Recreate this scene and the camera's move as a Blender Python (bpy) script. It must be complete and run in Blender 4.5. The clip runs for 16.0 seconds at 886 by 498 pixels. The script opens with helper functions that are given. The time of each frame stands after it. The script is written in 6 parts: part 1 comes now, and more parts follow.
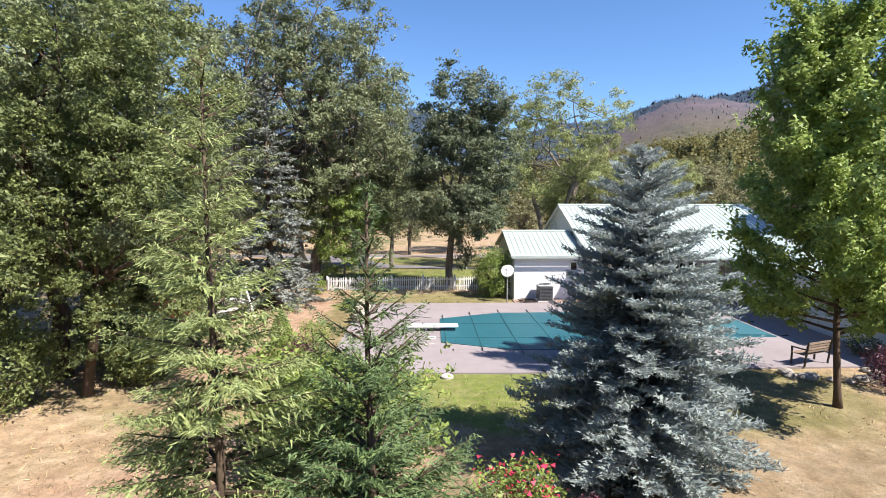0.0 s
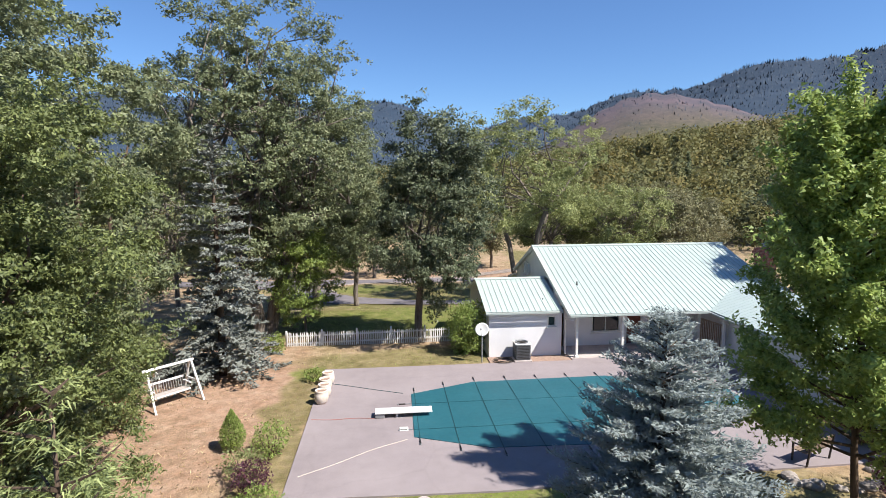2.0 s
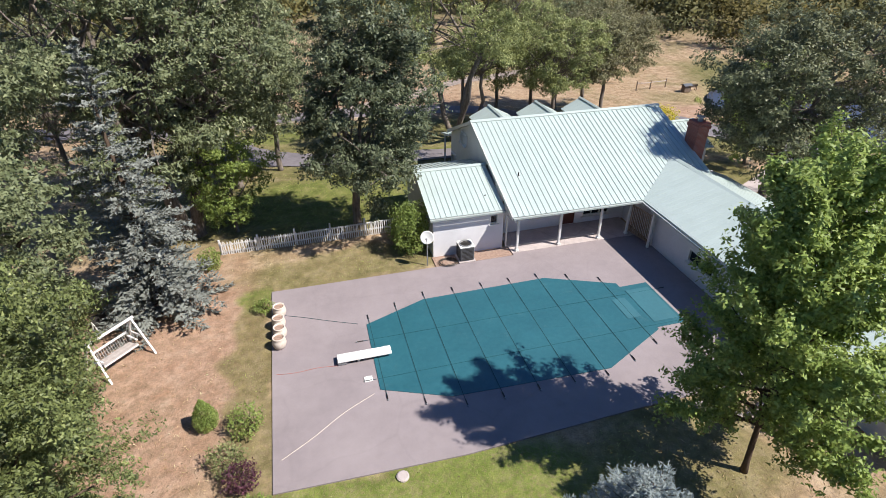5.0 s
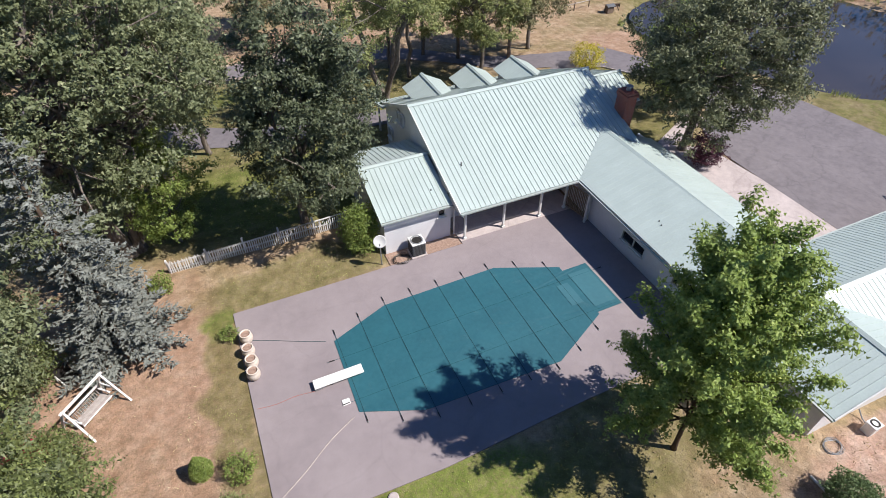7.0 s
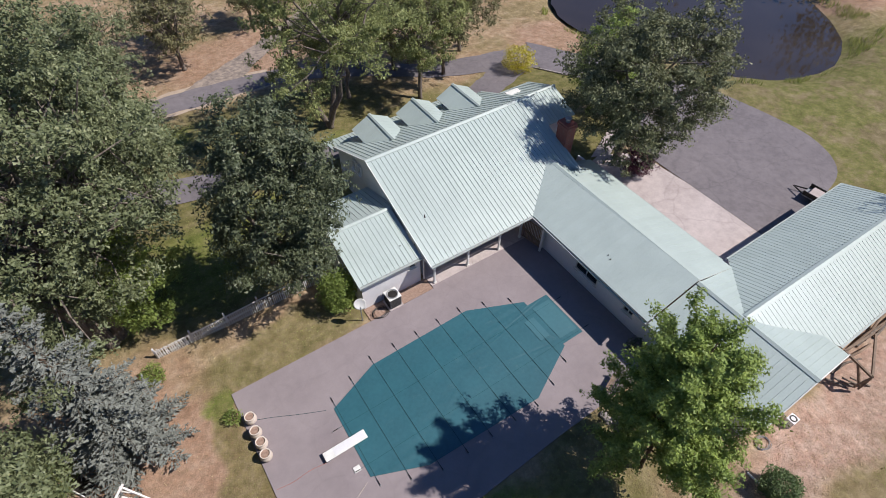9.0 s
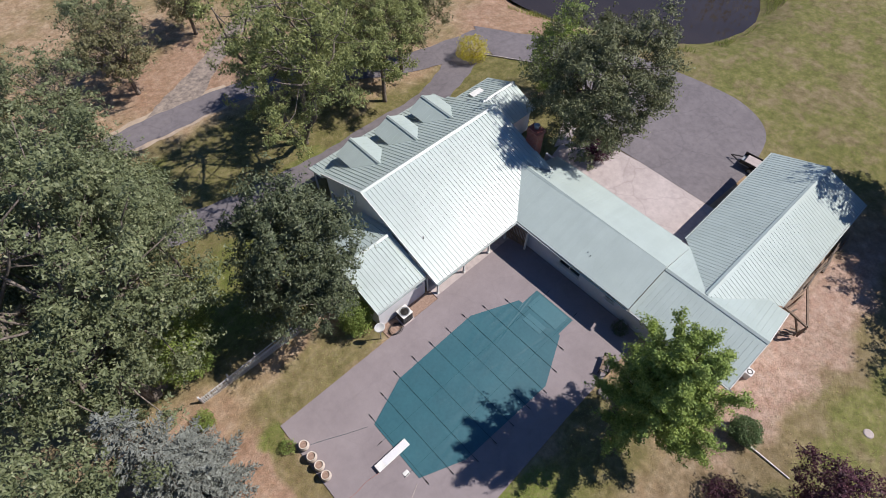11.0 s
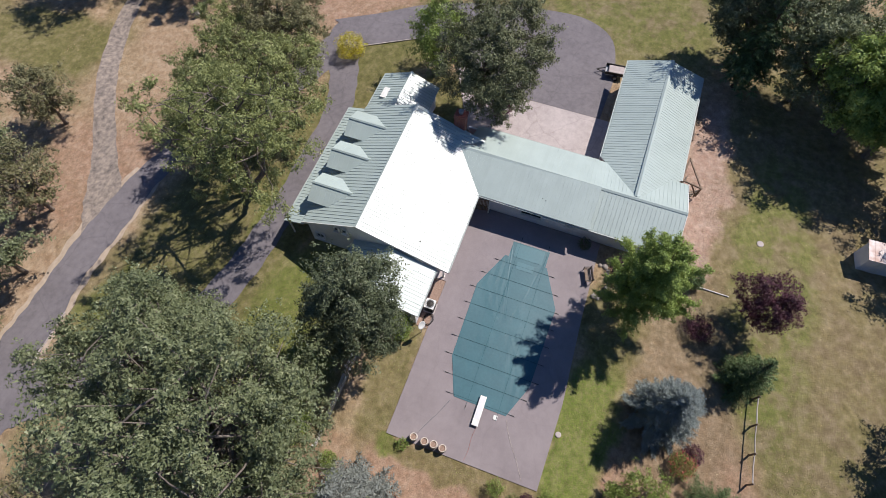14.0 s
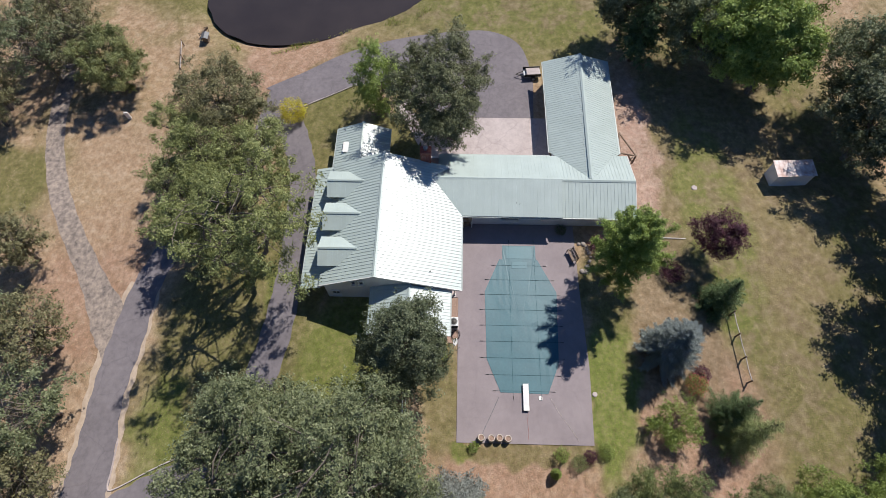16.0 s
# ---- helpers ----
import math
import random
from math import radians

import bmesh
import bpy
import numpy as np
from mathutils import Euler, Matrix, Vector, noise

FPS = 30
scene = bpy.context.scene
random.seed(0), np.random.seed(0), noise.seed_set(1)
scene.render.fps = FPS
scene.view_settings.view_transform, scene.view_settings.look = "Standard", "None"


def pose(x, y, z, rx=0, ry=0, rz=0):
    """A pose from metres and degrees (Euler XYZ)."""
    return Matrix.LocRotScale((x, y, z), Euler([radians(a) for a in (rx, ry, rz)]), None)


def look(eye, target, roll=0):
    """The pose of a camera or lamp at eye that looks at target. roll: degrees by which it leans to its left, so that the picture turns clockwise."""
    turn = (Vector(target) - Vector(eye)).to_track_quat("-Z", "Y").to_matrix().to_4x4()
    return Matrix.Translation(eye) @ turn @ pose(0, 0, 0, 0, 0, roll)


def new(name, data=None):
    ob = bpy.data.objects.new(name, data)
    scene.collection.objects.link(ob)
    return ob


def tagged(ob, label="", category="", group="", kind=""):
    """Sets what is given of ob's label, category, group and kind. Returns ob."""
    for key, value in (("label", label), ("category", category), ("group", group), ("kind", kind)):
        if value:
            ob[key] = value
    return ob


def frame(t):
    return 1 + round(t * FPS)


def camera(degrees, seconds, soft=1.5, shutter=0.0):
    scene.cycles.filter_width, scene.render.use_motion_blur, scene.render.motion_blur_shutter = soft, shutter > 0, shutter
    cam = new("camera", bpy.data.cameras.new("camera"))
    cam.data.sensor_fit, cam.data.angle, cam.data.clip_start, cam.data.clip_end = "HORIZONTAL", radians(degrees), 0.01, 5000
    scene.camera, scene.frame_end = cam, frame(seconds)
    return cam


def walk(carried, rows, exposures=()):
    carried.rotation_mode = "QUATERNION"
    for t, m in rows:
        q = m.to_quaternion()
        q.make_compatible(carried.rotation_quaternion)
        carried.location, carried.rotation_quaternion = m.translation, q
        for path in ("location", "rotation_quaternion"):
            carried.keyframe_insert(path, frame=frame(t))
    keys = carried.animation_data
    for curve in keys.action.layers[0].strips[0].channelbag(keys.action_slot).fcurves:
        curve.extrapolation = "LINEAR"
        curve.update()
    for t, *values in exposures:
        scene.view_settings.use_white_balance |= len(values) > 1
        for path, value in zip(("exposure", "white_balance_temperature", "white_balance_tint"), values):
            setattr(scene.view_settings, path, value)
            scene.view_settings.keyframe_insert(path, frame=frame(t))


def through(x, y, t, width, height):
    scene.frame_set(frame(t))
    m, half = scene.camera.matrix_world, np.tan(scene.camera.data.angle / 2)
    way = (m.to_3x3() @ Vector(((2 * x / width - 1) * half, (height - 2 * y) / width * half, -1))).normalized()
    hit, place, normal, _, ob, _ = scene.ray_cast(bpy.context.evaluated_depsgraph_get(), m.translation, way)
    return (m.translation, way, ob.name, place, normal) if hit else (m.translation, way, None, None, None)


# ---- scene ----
cam = camera(78.7, 16.0, 0.9)
PATH = [
    (0, (-0.730, 0.351, 6.162), (-0.664, 2.339, 5.952), 0.09),
    (0.5, (-0.703, 0.943, 6.849), (-0.645, 2.930, 6.631), 0.11),
    (1, (-0.769, 1.773, 7.655), (-0.692, 3.759, 7.426), 0.13),
    (1.5, (-0.813, 2.491, 8.440), (-0.689, 4.473, 8.206), -0.05),
    (2, (-0.918, 2.966, 9.297), (-0.718, 4.942, 9.061), -0.25),
    (2.5, (-1.119, 3.382, 10.261), (-0.849, 5.343, 9.978), -0.24),
    (3, (-1.263, 4.038, 11.365), (-0.959, 5.972, 10.956), -0.08),
    (3.5, (-1.373, 4.673, 12.460), (-1.003, 6.555, 11.896), -0.21),
    (4, (-1.553, 5.261, 13.645), (-1.140, 7.080, 12.921), 0.05),
    (4.2, (-1.628, 5.488, 14.060), (-1.209, 7.280, 13.276), 0.01),
    (6.3, (-1.693, 8.309, 19.662), (-1.191, 9.711, 18.327), -0.28),
    (6.5, (-1.673, 8.519, 20.045), (-1.151, 9.911, 18.706), -0.32),
    (7, (-1.888, 9.292, 21.231), (-1.284, 10.625, 19.868), 0.18),
    (7.5, (-1.799, 10.158, 22.686), (-1.166, 11.437, 21.285), -0.25),
    (8, (-1.950, 11.109, 24.205), (-1.277, 12.322, 22.765), 0.31),
    (8.5, (-2.048, 11.877, 25.598), (-1.351, 13.042, 24.128), 0.37),
    (9, (-2.313, 12.657, 27.086), (-1.572, 13.752, 25.585), 0.54),
    (9.5, (-2.635, 13.304, 28.596), (-1.867, 14.331, 27.061), 0.30),
    (10, (-2.960, 14.064, 30.007), (-2.171, 15.023, 28.439), 0.06),
    (10.2, (-3.096, 14.432, 30.574), (-2.306, 15.365, 28.992), 0.00),
    (12.3, (-5.833, 18.983, 36.808), (-5.019, 19.608, 35.092), 0.59),
    (12.5, (-6.056, 19.409, 37.366), (-5.236, 19.993, 35.639), 0.13),
    (13, (-6.967, 20.663, 38.757), (-6.147, 21.163, 37.002), -0.31),
    (13.5, (-7.646, 22.170, 40.341), (-6.827, 22.583, 38.564), -0.50),
    (14, (-8.296, 24.025, 41.826), (-7.451, 24.335, 40.040), 0.00),
    (14.5, (-8.912, 25.706, 43.249), (-8.046, 25.937, 41.461), -0.19),
    (15, (-9.276, 27.324, 44.692), (-8.399, 27.489, 42.902), -0.39),
    (15.5, (-9.600, 29.071, 46.237), (-8.716, 29.166, 44.445), -0.58),
    (16, (-9.733, 30.707, 47.851), (-8.850, 30.739, 46.057), -0.77),
]
walk(cam, [(t, look(eye, target, roll)) for t, eye, target, roll in PATH],
     exposures=[(0.0, 1.17, 6500, 10), (1.0, 1.02, 6500, 10), (2.0, 0.88, 6450, 10), (4.0, 0.72, 6450, 11), (7.0, 0.47, 6350, 13), (9.5, 0.11, 6350, 14), (12.5, 0.11, 6350, 14), (16.0, 0.17, 6400, 12)])

# ---- light ----
SUN_WAY = Vector((0.665, -0.475, 1.0)).normalized()
world = bpy.data.worlds.new("world")
scene.world = world
world.use_nodes = True
wn = world.node_tree.nodes
sky = wn.new("ShaderNodeTexSky")
sky.sky_type, sky.sun_disc = "NISHITA", False
sky.sun_elevation = math.asin(SUN_WAY.z)
sky.sun_rotation = math.atan2(SUN_WAY.x, SUN_WAY.y)
sky.altitude, sky.air_density, sky.dust_density, sky.ozone_density = 1000, 1.1, 0.0, 6.5
wn["Background"].inputs["Strength"].default_value = 0.075
tint = wn.new("ShaderNodeMix")
tint.data_type, tint.blend_type = "RGBA", "MULTIPLY"
tint.inputs[0].default_value = 1.0
tint.inputs[7].default_value = (0.87, 0.99, 1.13, 1)
world.node_tree.links.new(sky.outputs[0], tint.inputs[6])
world.node_tree.links.new(tint.outputs[2], wn["Background"].inputs[0])
lamp = bpy.data.lights.new("sun", "SUN")
lamp.energy, lamp.angle, lamp.color = 5.0, radians(0.55), (1.0, 0.95, 0.87)
new("sun", lamp).matrix_world = look(SUN_WAY * 60, (0, 0, 0))


# ---- materials ----
class Nodes:
    """A small helper to wire a node material."""

    def __init__(self, name, rough=0.7, metal=0.0, spec=0.5):
        self.mat = bpy.data.materials.new(name)
        self.mat.use_nodes = True
        self.t = self.mat.node_tree
        self.bsdf = self.t.nodes["Principled BSDF"]
        self.bsdf.inputs["Roughness"].default_value = rough
        self.bsdf.inputs["Metallic"].default_value = metal
        self.bsdf.inputs["Specular IOR Level"].default_value = spec

    def add(self, kind, **given):
        node = self.t.nodes.new(kind)
        for key, value in given.items():
            if key in node.inputs:
                node.inputs[key].default_value = value
        return node

    def link(self, a, b):
        self.t.links.new(a, b)

    def coords(self):
        return self.add("ShaderNodeTexCoord").outputs["Object"]

    def noise(self, scale, detail=4.0, rough=0.55, co=None, stretch=None):
        n = self.add("ShaderNodeTexNoise", Scale=scale, Detail=detail, Roughness=rough)
        co = co or self.coords()
        if stretch:
            mp = self.add("ShaderNodeMapping")
            mp.inputs["Scale"].default_value = stretch
            self.link(co, mp.inputs[0])
            co = mp.outputs[0]
        self.link(co, n.inputs["Vector"])
        return n.outputs["Fac"]

    def ramp(self, fac, *stops):
        r = self.add("ShaderNodeValToRGB")
        while len(r.color_ramp.elements) < len(stops):
            r.color_ramp.elements.new(0.5)
        for e, (at, c) in zip(r.color_ramp.elements, stops):
            e.position = at
            e.color = (*c, 1) if len(c) == 3 else c
        self.link(fac, r.inputs[0])
        return r.outputs[0]

    def mix(self, fac, a, b, mode="MIX"):
        m = self.add("ShaderNodeMix")
        m.data_type, m.blend_type = "RGBA", mode
        for sock, v in ((m.inputs[0], fac), (m.inputs[6], a), (m.inputs[7], b)):
            if isinstance(v, (int, float)):
                sock.default_value = v
            elif isinstance(v, tuple):
                sock.default_value = (*v, 1)
            else:
                self.link(v, sock)
        return m.outputs[2]

    def math(self, op, a, b=0.0, clamp=False):
        m = self.add("ShaderNodeMath")
        m.operation, m.use_clamp = op, clamp
        for sock, v in zip(m.inputs, (a, b)):
            if isinstance(v, (int, float)):
                sock.default_value = v
            else:
                self.link(v, sock)
        return m.outputs[0]

    def bump(self, fac, strength=0.3, distance=0.02):
        b = self.add("ShaderNodeBump", Strength=strength, Distance=distance)
        self.link(fac, b.inputs["Height"])
        self.link(b.outputs[0], self.bsdf.inputs["Normal"])

    def colour(self, c):
        if isinstance(c, tuple):
            self.bsdf.inputs["Base Color"].default_value = (*c, 1)
        else:
            self.link(c, self.bsdf.inputs["Base Color"])
        return self


def worn(name, base, dark, scale=3.0, fine=40.0, rough=0.7, metal=0.0, bump=0.2, spec=0.5, per_object=0.0):
    """A plain surface with stains at a large and grain at a small scale."""
    n = Nodes(name, rough, metal, spec)
    big, small = n.noise(scale, 5), n.noise(fine, 3)
    c = n.mix(n.ramp(big, (0.35, (0, 0, 0)), (0.7, (1, 1, 1))), dark, base)
    c = n.mix(0.25, c, n.ramp(small, (0.3, tuple(v * 0.7 for v in dark)), (0.7, base)))
    if per_object:
        rnd = n.add("ShaderNodeObjectInfo").outputs["Random"]
        c = n.mix(per_object, c, n.ramp(rnd, (0.0, (0.55, 0.55, 0.55)), (1.0, (1.25, 1.25, 1.25))), "MULTIPLY")
    n.colour(c)
    n.bump(small, bump, 0.01)
    return n.mat


def leafy(name, dark, light, tip, through=0.35, rough=0.55, drift=0.0, speck=0.6):
    """Foliage: the colour changes from leaf to leaf and from spray to spray, and light comes through."""
    dark, light, tip = (tuple(min(0.62, v * 1.75 + 0.004) for v in c) for c in (dark, light, tip))
    n = Nodes(name, rough, 0.0, 0.35)
    isl = n.add("ShaderNodeNewGeometry").outputs["Random Per Island"]
    big = n.mix(0.5, n.noise(0.55, 2), n.noise(2.6, 2))
    f = n.math("ADD", n.math("ADD", n.math("MULTIPLY", isl, speck), 0.3 - speck / 2), n.math("MULTIPLY", n.math("SUBTRACT", big, 0.3), 1.1))
    if drift:
        f = n.math("ADD", f, n.math("MULTIPLY", n.math("SUBTRACT", n.noise(0.11, 3, 0.6), 0.5), drift))
    c = n.ramp(f, (0.1, dark), (0.75, light), (1.0, tip))
    if drift:
        c = n.mix(n.ramp(n.noise(0.07, 3), (0.42, (0, 0, 0)), (0.62, (1, 1, 1))), c, n.mix(1.0, c, (1.2, 0.92, 0.62), "MULTIPLY"))
    n.colour(c)
    tr = n.add("ShaderNodeBsdfTranslucent")
    n.link(n.mix(0.5, c, tip), tr.inputs[0])
    ms = n.add("ShaderNodeMixShader", Fac=through * 0.7)
    n.link(n.bsdf.outputs[0], ms.inputs[1])
    n.link(tr.outputs[0], ms.inputs[2])
    n.link(ms.outputs[0], n.t.nodes["Material Output"].inputs[0])
    return n.mat


def ground_material():
    n = Nodes("dry_ground", 0.95, 0.0, 0.15)
    co = n.coords()
    warp = n.add("ShaderNodeTexNoise", Scale=0.35, Detail=4.0)
    n.link(co, warp.inputs["Vector"])
    sub = n.add("ShaderNodeVectorMath")
    sub.operation = "SUBTRACT"
    n.link(warp.outputs["Color"], sub.inputs[0])
    sub.inputs[1].default_value = (0.5, 0.5, 0.5)
    mul = n.add("ShaderNodeVectorMath")
    mul.operation = "SCALE"
    n.link(sub.outputs[0], mul.inputs[0])
    mul.inputs["Scale"].default_value = 3.5
    add = n.add("ShaderNodeVectorMath")
    add.operation = "ADD"
    n.link(co, add.inputs[0])
    n.link(mul.outputs[0], add.inputs[1])
    sep = n.add("ShaderNodeSeparateXYZ")
    n.link(add.outputs[0], sep.inputs[0])

    def blob(cx, cy, rx, ry, soft=0.35):
        dx = n.math("DIVIDE", n.math("SUBTRACT", sep.outputs[0], cx), rx)
        dy = n.math("DIVIDE", n.math("SUBTRACT", sep.outputs[1], cy), ry)
        d = n.math("ADD", n.math("MULTIPLY", dx, dx), n.math("MULTIPLY", dy, dy))
        return n.math("DIVIDE", n.math("SUBTRACT", 1.0 + soft, d), 2 * soft, True)

    grain, mid, big = n.noise(9.0, 6, 0.7, co), n.noise(1.3, 5, 0.6, co), n.noise(0.16, 4, 0.6, co)
    dry = n.ramp(mid, (0.3, (0.255, 0.172, 0.104)), (0.52, (0.345, 0.247, 0.16)), (0.72, (0.435, 0.335, 0.235)))
    soil = n.ramp(mid, (0.3, (0.262, 0.155, 0.105)), (0.6, (0.36, 0.235, 0.172)), (0.75, (0.41, 0.298, 0.225)))
    olive = n.ramp(mid, (0.3, (0.092, 0.094, 0.03)), (0.5, (0.134, 0.129, 0.045)), (0.72, (0.2, 0.175, 0.08)))
    green = n.ramp(mid, (0.3, (0.085, 0.128, 0.018)), (0.5, (0.125, 0.17, 0.03)), (0.75, (0.185, 0.195, 0.058)))
    straw = n.ramp(mid, (0.3, (0.330, 0.204, 0.160)), (0.55, (0.428, 0.302, 0.250)), (0.75, (0.494, 0.375, 0.320)))
    hay = n.ramp(mid, (0.3, (0.262, 0.172, 0.108)), (0.55, (0.355, 0.255, 0.17)), (0.75, (0.44, 0.34, 0.245)))
    bed = n.ramp(mid, (0.3, (0.142, 0.106, 0.06)), (0.52, (0.212, 0.16, 0.10)), (0.75, (0.30, 0.236, 0.16)))
    bare = n.ramp(n.noise(0.42, 5, 0.65, co), (0.46, (0, 0, 0)), (0.6, (1, 1, 1)))
    scrub = n.ramp(big, (0.4, (0.06, 0.065, 0.025)), (0.65, (0.12, 0.105, 0.05)))
    c = dry
    c = n.mix(n.math("MULTIPLY", n.ramp(big, (0.45, (0, 0, 0)), (0.6, (1, 1, 1))), 0.5), c, olive)
    # where each kind of cover lies
    lays = (
        (olive, 0.95, ((22, -2, 34, 11.5), (56, 24, 17, 20), (16, 46.5, 26, 4), (4, 52, 15, 6), (-2, 40, 12, 5), (36, 44, 8, 4), (27, 37, 5, 3.4), (58, 62, 10, 16), (22, 82, 5, 12))),
        (soil, 0.85, ((-9, 26, 5.5, 9), (75.5, 40, 4.5, 4), (76, 60, 6, 7), (41, 51, 8, 6), (-2, 9, 8, 6), (10, 66, 9, 6))),
        (bed, 0.75, ((4.5, 10.2, 6.5, 4.2), (11, 9.6, 6, 3.5))),
        (straw, 0.9, ((26, 10.9, 12, 2.2),)),
        (hay, 0.32, ((24, 0, 18, 7.5),)),
        (hay, 0.9, ((22, 68, 9, 7), (-8, 66, 10, 7))),
        (green, 0.9, ((1, 16.4, 6.5, 2.4), (-0.5, 17.0, 7, 1.6), (-4.9, 29.6, 1.1, 1.6))),
        (green, 0.3, ((62, 22, 22, 16),)),
        (green, 0.55, ((18, 4, 14, 3.5), (-4.0, 55.8, 5, 2.4), (1, 40, 8, 4.2), (10, 47, 5, 1.6))),
        (olive, 0.75, ((-4.9, 24, 1.2, 6.5), (1, 31.6, 7, 1.9), (9.5, 16, 4, 2.5), (34, 46, 6, 3))),
    )
    for cover, share, spots in lays:
        m = None
        for s in spots:
            b = blob(*s)
            m = b if m is None else n.math("MAXIMUM", m, b)
        speck = n.ramp(grain, (0.25, (0.35, 0.35, 0.35)), (0.55, (1, 1, 1)))
        c = n.mix(n.math("MULTIPLY", n.math("MULTIPLY", m, speck), share), c, cover)
    # worn dry patches in the big lawn and the meadow
    # broken turf: bare and lush spots a hand to a stride across
    spots = n.ramp(n.noise(2.8, 7, 0.72, co), (0.36, (0.55, 0.56, 0.52)), (0.5, (1, 1, 1)), (0.64, (1.5, 1.42, 1.34)))
    c = n.mix(0.4, c, spots, "MULTIPLY")
    worn_out = n.math("MAXIMUM", blob(20, -2, 32, 11), blob(58, 24, 16, 18))
    c = n.mix(n.math("MULTIPLY", n.math("MULTIPLY", worn_out, bare), 0.7), c, bed)
    # the far slopes are wooded
    far = n.add("ShaderNodeVectorMath")
    far.operation = "LENGTH"
    n.link(co, far.inputs[0])
    away = n.math("DIVIDE", n.math("SUBTRACT", far.outputs["Value"], 105.0), 40.0, True)
    c = n.mix(away, c, scrub)
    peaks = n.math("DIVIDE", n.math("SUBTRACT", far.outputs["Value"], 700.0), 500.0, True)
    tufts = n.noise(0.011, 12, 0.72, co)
    # the blue of distant haze is put into the forest colour
    hazed_forest = n.ramp(tufts, (0.35, (0.024, 0.040, 0.066)), (0.6, (0.038, 0.058, 0.088)), (0.75, (0.075, 0.07, 0.085)))
    c = n.mix(peaks, c, hazed_forest)
    # bare burnt hill, its brown painted towards mauve for distant haze
    hazed_burnt = n.ramp(tufts, (0.38, (0.07, 0.066, 0.09)), (0.5, (0.112, 0.085, 0.108)), (0.68, (0.165, 0.115, 0.138)))
    c = n.mix(n.math("MULTIPLY", blob(365, 770, 260, 240, 0.7), 0.85), c, hazed_burnt)
    c = n.mix(0.55, c, n.ramp(grain, (0.25, (0.5, 0.5, 0.5)), (0.5, (1, 1, 1)), (0.75, (1.3, 1.28, 1.2))), "MULTIPLY")
    litter = n.ramp(n.noise(26.0, 3, 0.8, co), (0.62, (0, 0, 0)), (0.68, (1, 1, 1)))
    c = n.mix(n.math("MULTIPLY", litter, 0.35), c, (0.62, 0.5, 0.34))
    crumbs = n.noise(17.0, 5, 0.75, co)
    c = n.mix(0.6, c, n.ramp(crumbs, (0.32, (0.42, 0.42, 0.42)), (0.44, (0.95, 0.95, 0.95)), (0.58, (1.05, 1.05, 1.05)), (0.7, (1.45, 1.42, 1.36))), "MULTIPLY")
    n.colour(c)
    n.bump(grain, 0.7, 0.07)
    return n.mat


def asphalt_material(name, lo, hi, crack=0.5, patch=0.35, mottle=0.4):
    n = Nodes(name, 0.9, 0.0, 0.25)
    big, mid, fine = n.noise(patch, 5), n.noise(2.2, 6, 0.65), n.noise(60.0, 3)
    c = n.ramp(big, (0.3, lo), (0.7, hi))
    c = n.mix(mottle, c, n.ramp(mid, (0.3, tuple(v * 0.72 for v in lo)), (0.7, tuple(v * 1.12 for v in hi))))
    v = n.add("ShaderNodeTexVoronoi", Scale=0.3)
    v.feature = "DISTANCE_TO_EDGE"
    wander = n.add("ShaderNodeTexNoise", Scale=0.9, Detail=6.0)
    n.link(n.coords(), wander.inputs["Vector"])
    n.link(n.mix(0.65, n.coords(), wander.outputs["Color"], "ADD"), v.inputs["Vector"])
    line = n.ramp(v.outputs["Distance"], (0.0, (1, 1, 1)), (0.02, (0, 0, 0)))
    c = n.mix(n.math("MULTIPLY", line, crack), c, tuple(v * 0.5 for v in lo))
    c = n.mix(0.2, c, n.ramp(fine, (0.3, (0.4, 0.4, 0.4)), (0.7, (1.3, 1.3, 1.3))), "MULTIPLY")
    n.colour(c)
    n.bump(fine, 0.3, 0.008)
    return n.mat


def roof_material():
    n = Nodes("painted_roof_metal", 0.36, 0.0, 0.75)
    big, grain = n.noise(0.6, 4), n.noise(14.0, 4, 0.6, None, (1, 1, 1))
    c = n.ramp(big, (0.3, (0.375, 0.44, 0.412)), (0.7, (0.435, 0.508, 0.478)))
    c = n.mix(0.3, c, n.ramp(grain, (0.3, (0.33, 0.388, 0.362)), (0.7, (0.48, 0.548, 0.52))))
    rnd = n.add("ShaderNodeObjectInfo").outputs["Random"]
    c = n.mix(0.09, c, n.ramp(rnd, (0.0, (0.75, 0.75, 0.75)), (1.0, (1.2, 1.2, 1.2))), "MULTIPLY")
    n.colour(c)
    n.link(n.ramp(grain, (0.3, (0.3, 0.3, 0.3)), (0.75, (0.46, 0.46, 0.46))), n.bsdf.inputs["Roughness"])
    n.bump(big, 0.15, 0.02)
    return n.mat


def brick_material():
    n = Nodes("red_brick", 0.85)
    b = n.add("ShaderNodeTexBrick", Scale=1.0)
    for key, value in (("Brick Width", 0.21), ("Row Height", 0.075), ("Mortar Size", 0.009)):
        b.inputs[key].default_value = value
    b.inputs["Color1"].default_value = (0.30, 0.075, 0.05, 1)
    b.inputs["Color2"].default_value = (0.22, 0.05, 0.04, 1)
    b.inputs["Mortar"].default_value = (0.32, 0.26, 0.22, 1)
    mp = n.add("ShaderNodeMapping")
    mp.inputs["Rotation"].default_value = (radians(90), 0, 0)
    n.link(n.coords(), mp.inputs[0])
    n.link(mp.outputs[0], b.inputs["Vector"])
    n.colour(n.mix(0.3, b.outputs["Color"], n.ramp(n.noise(6), (0.3, (0.14, 0.05, 0.04)), (0.7, (0.36, 0.12, 0.08)))))
    return n.mat


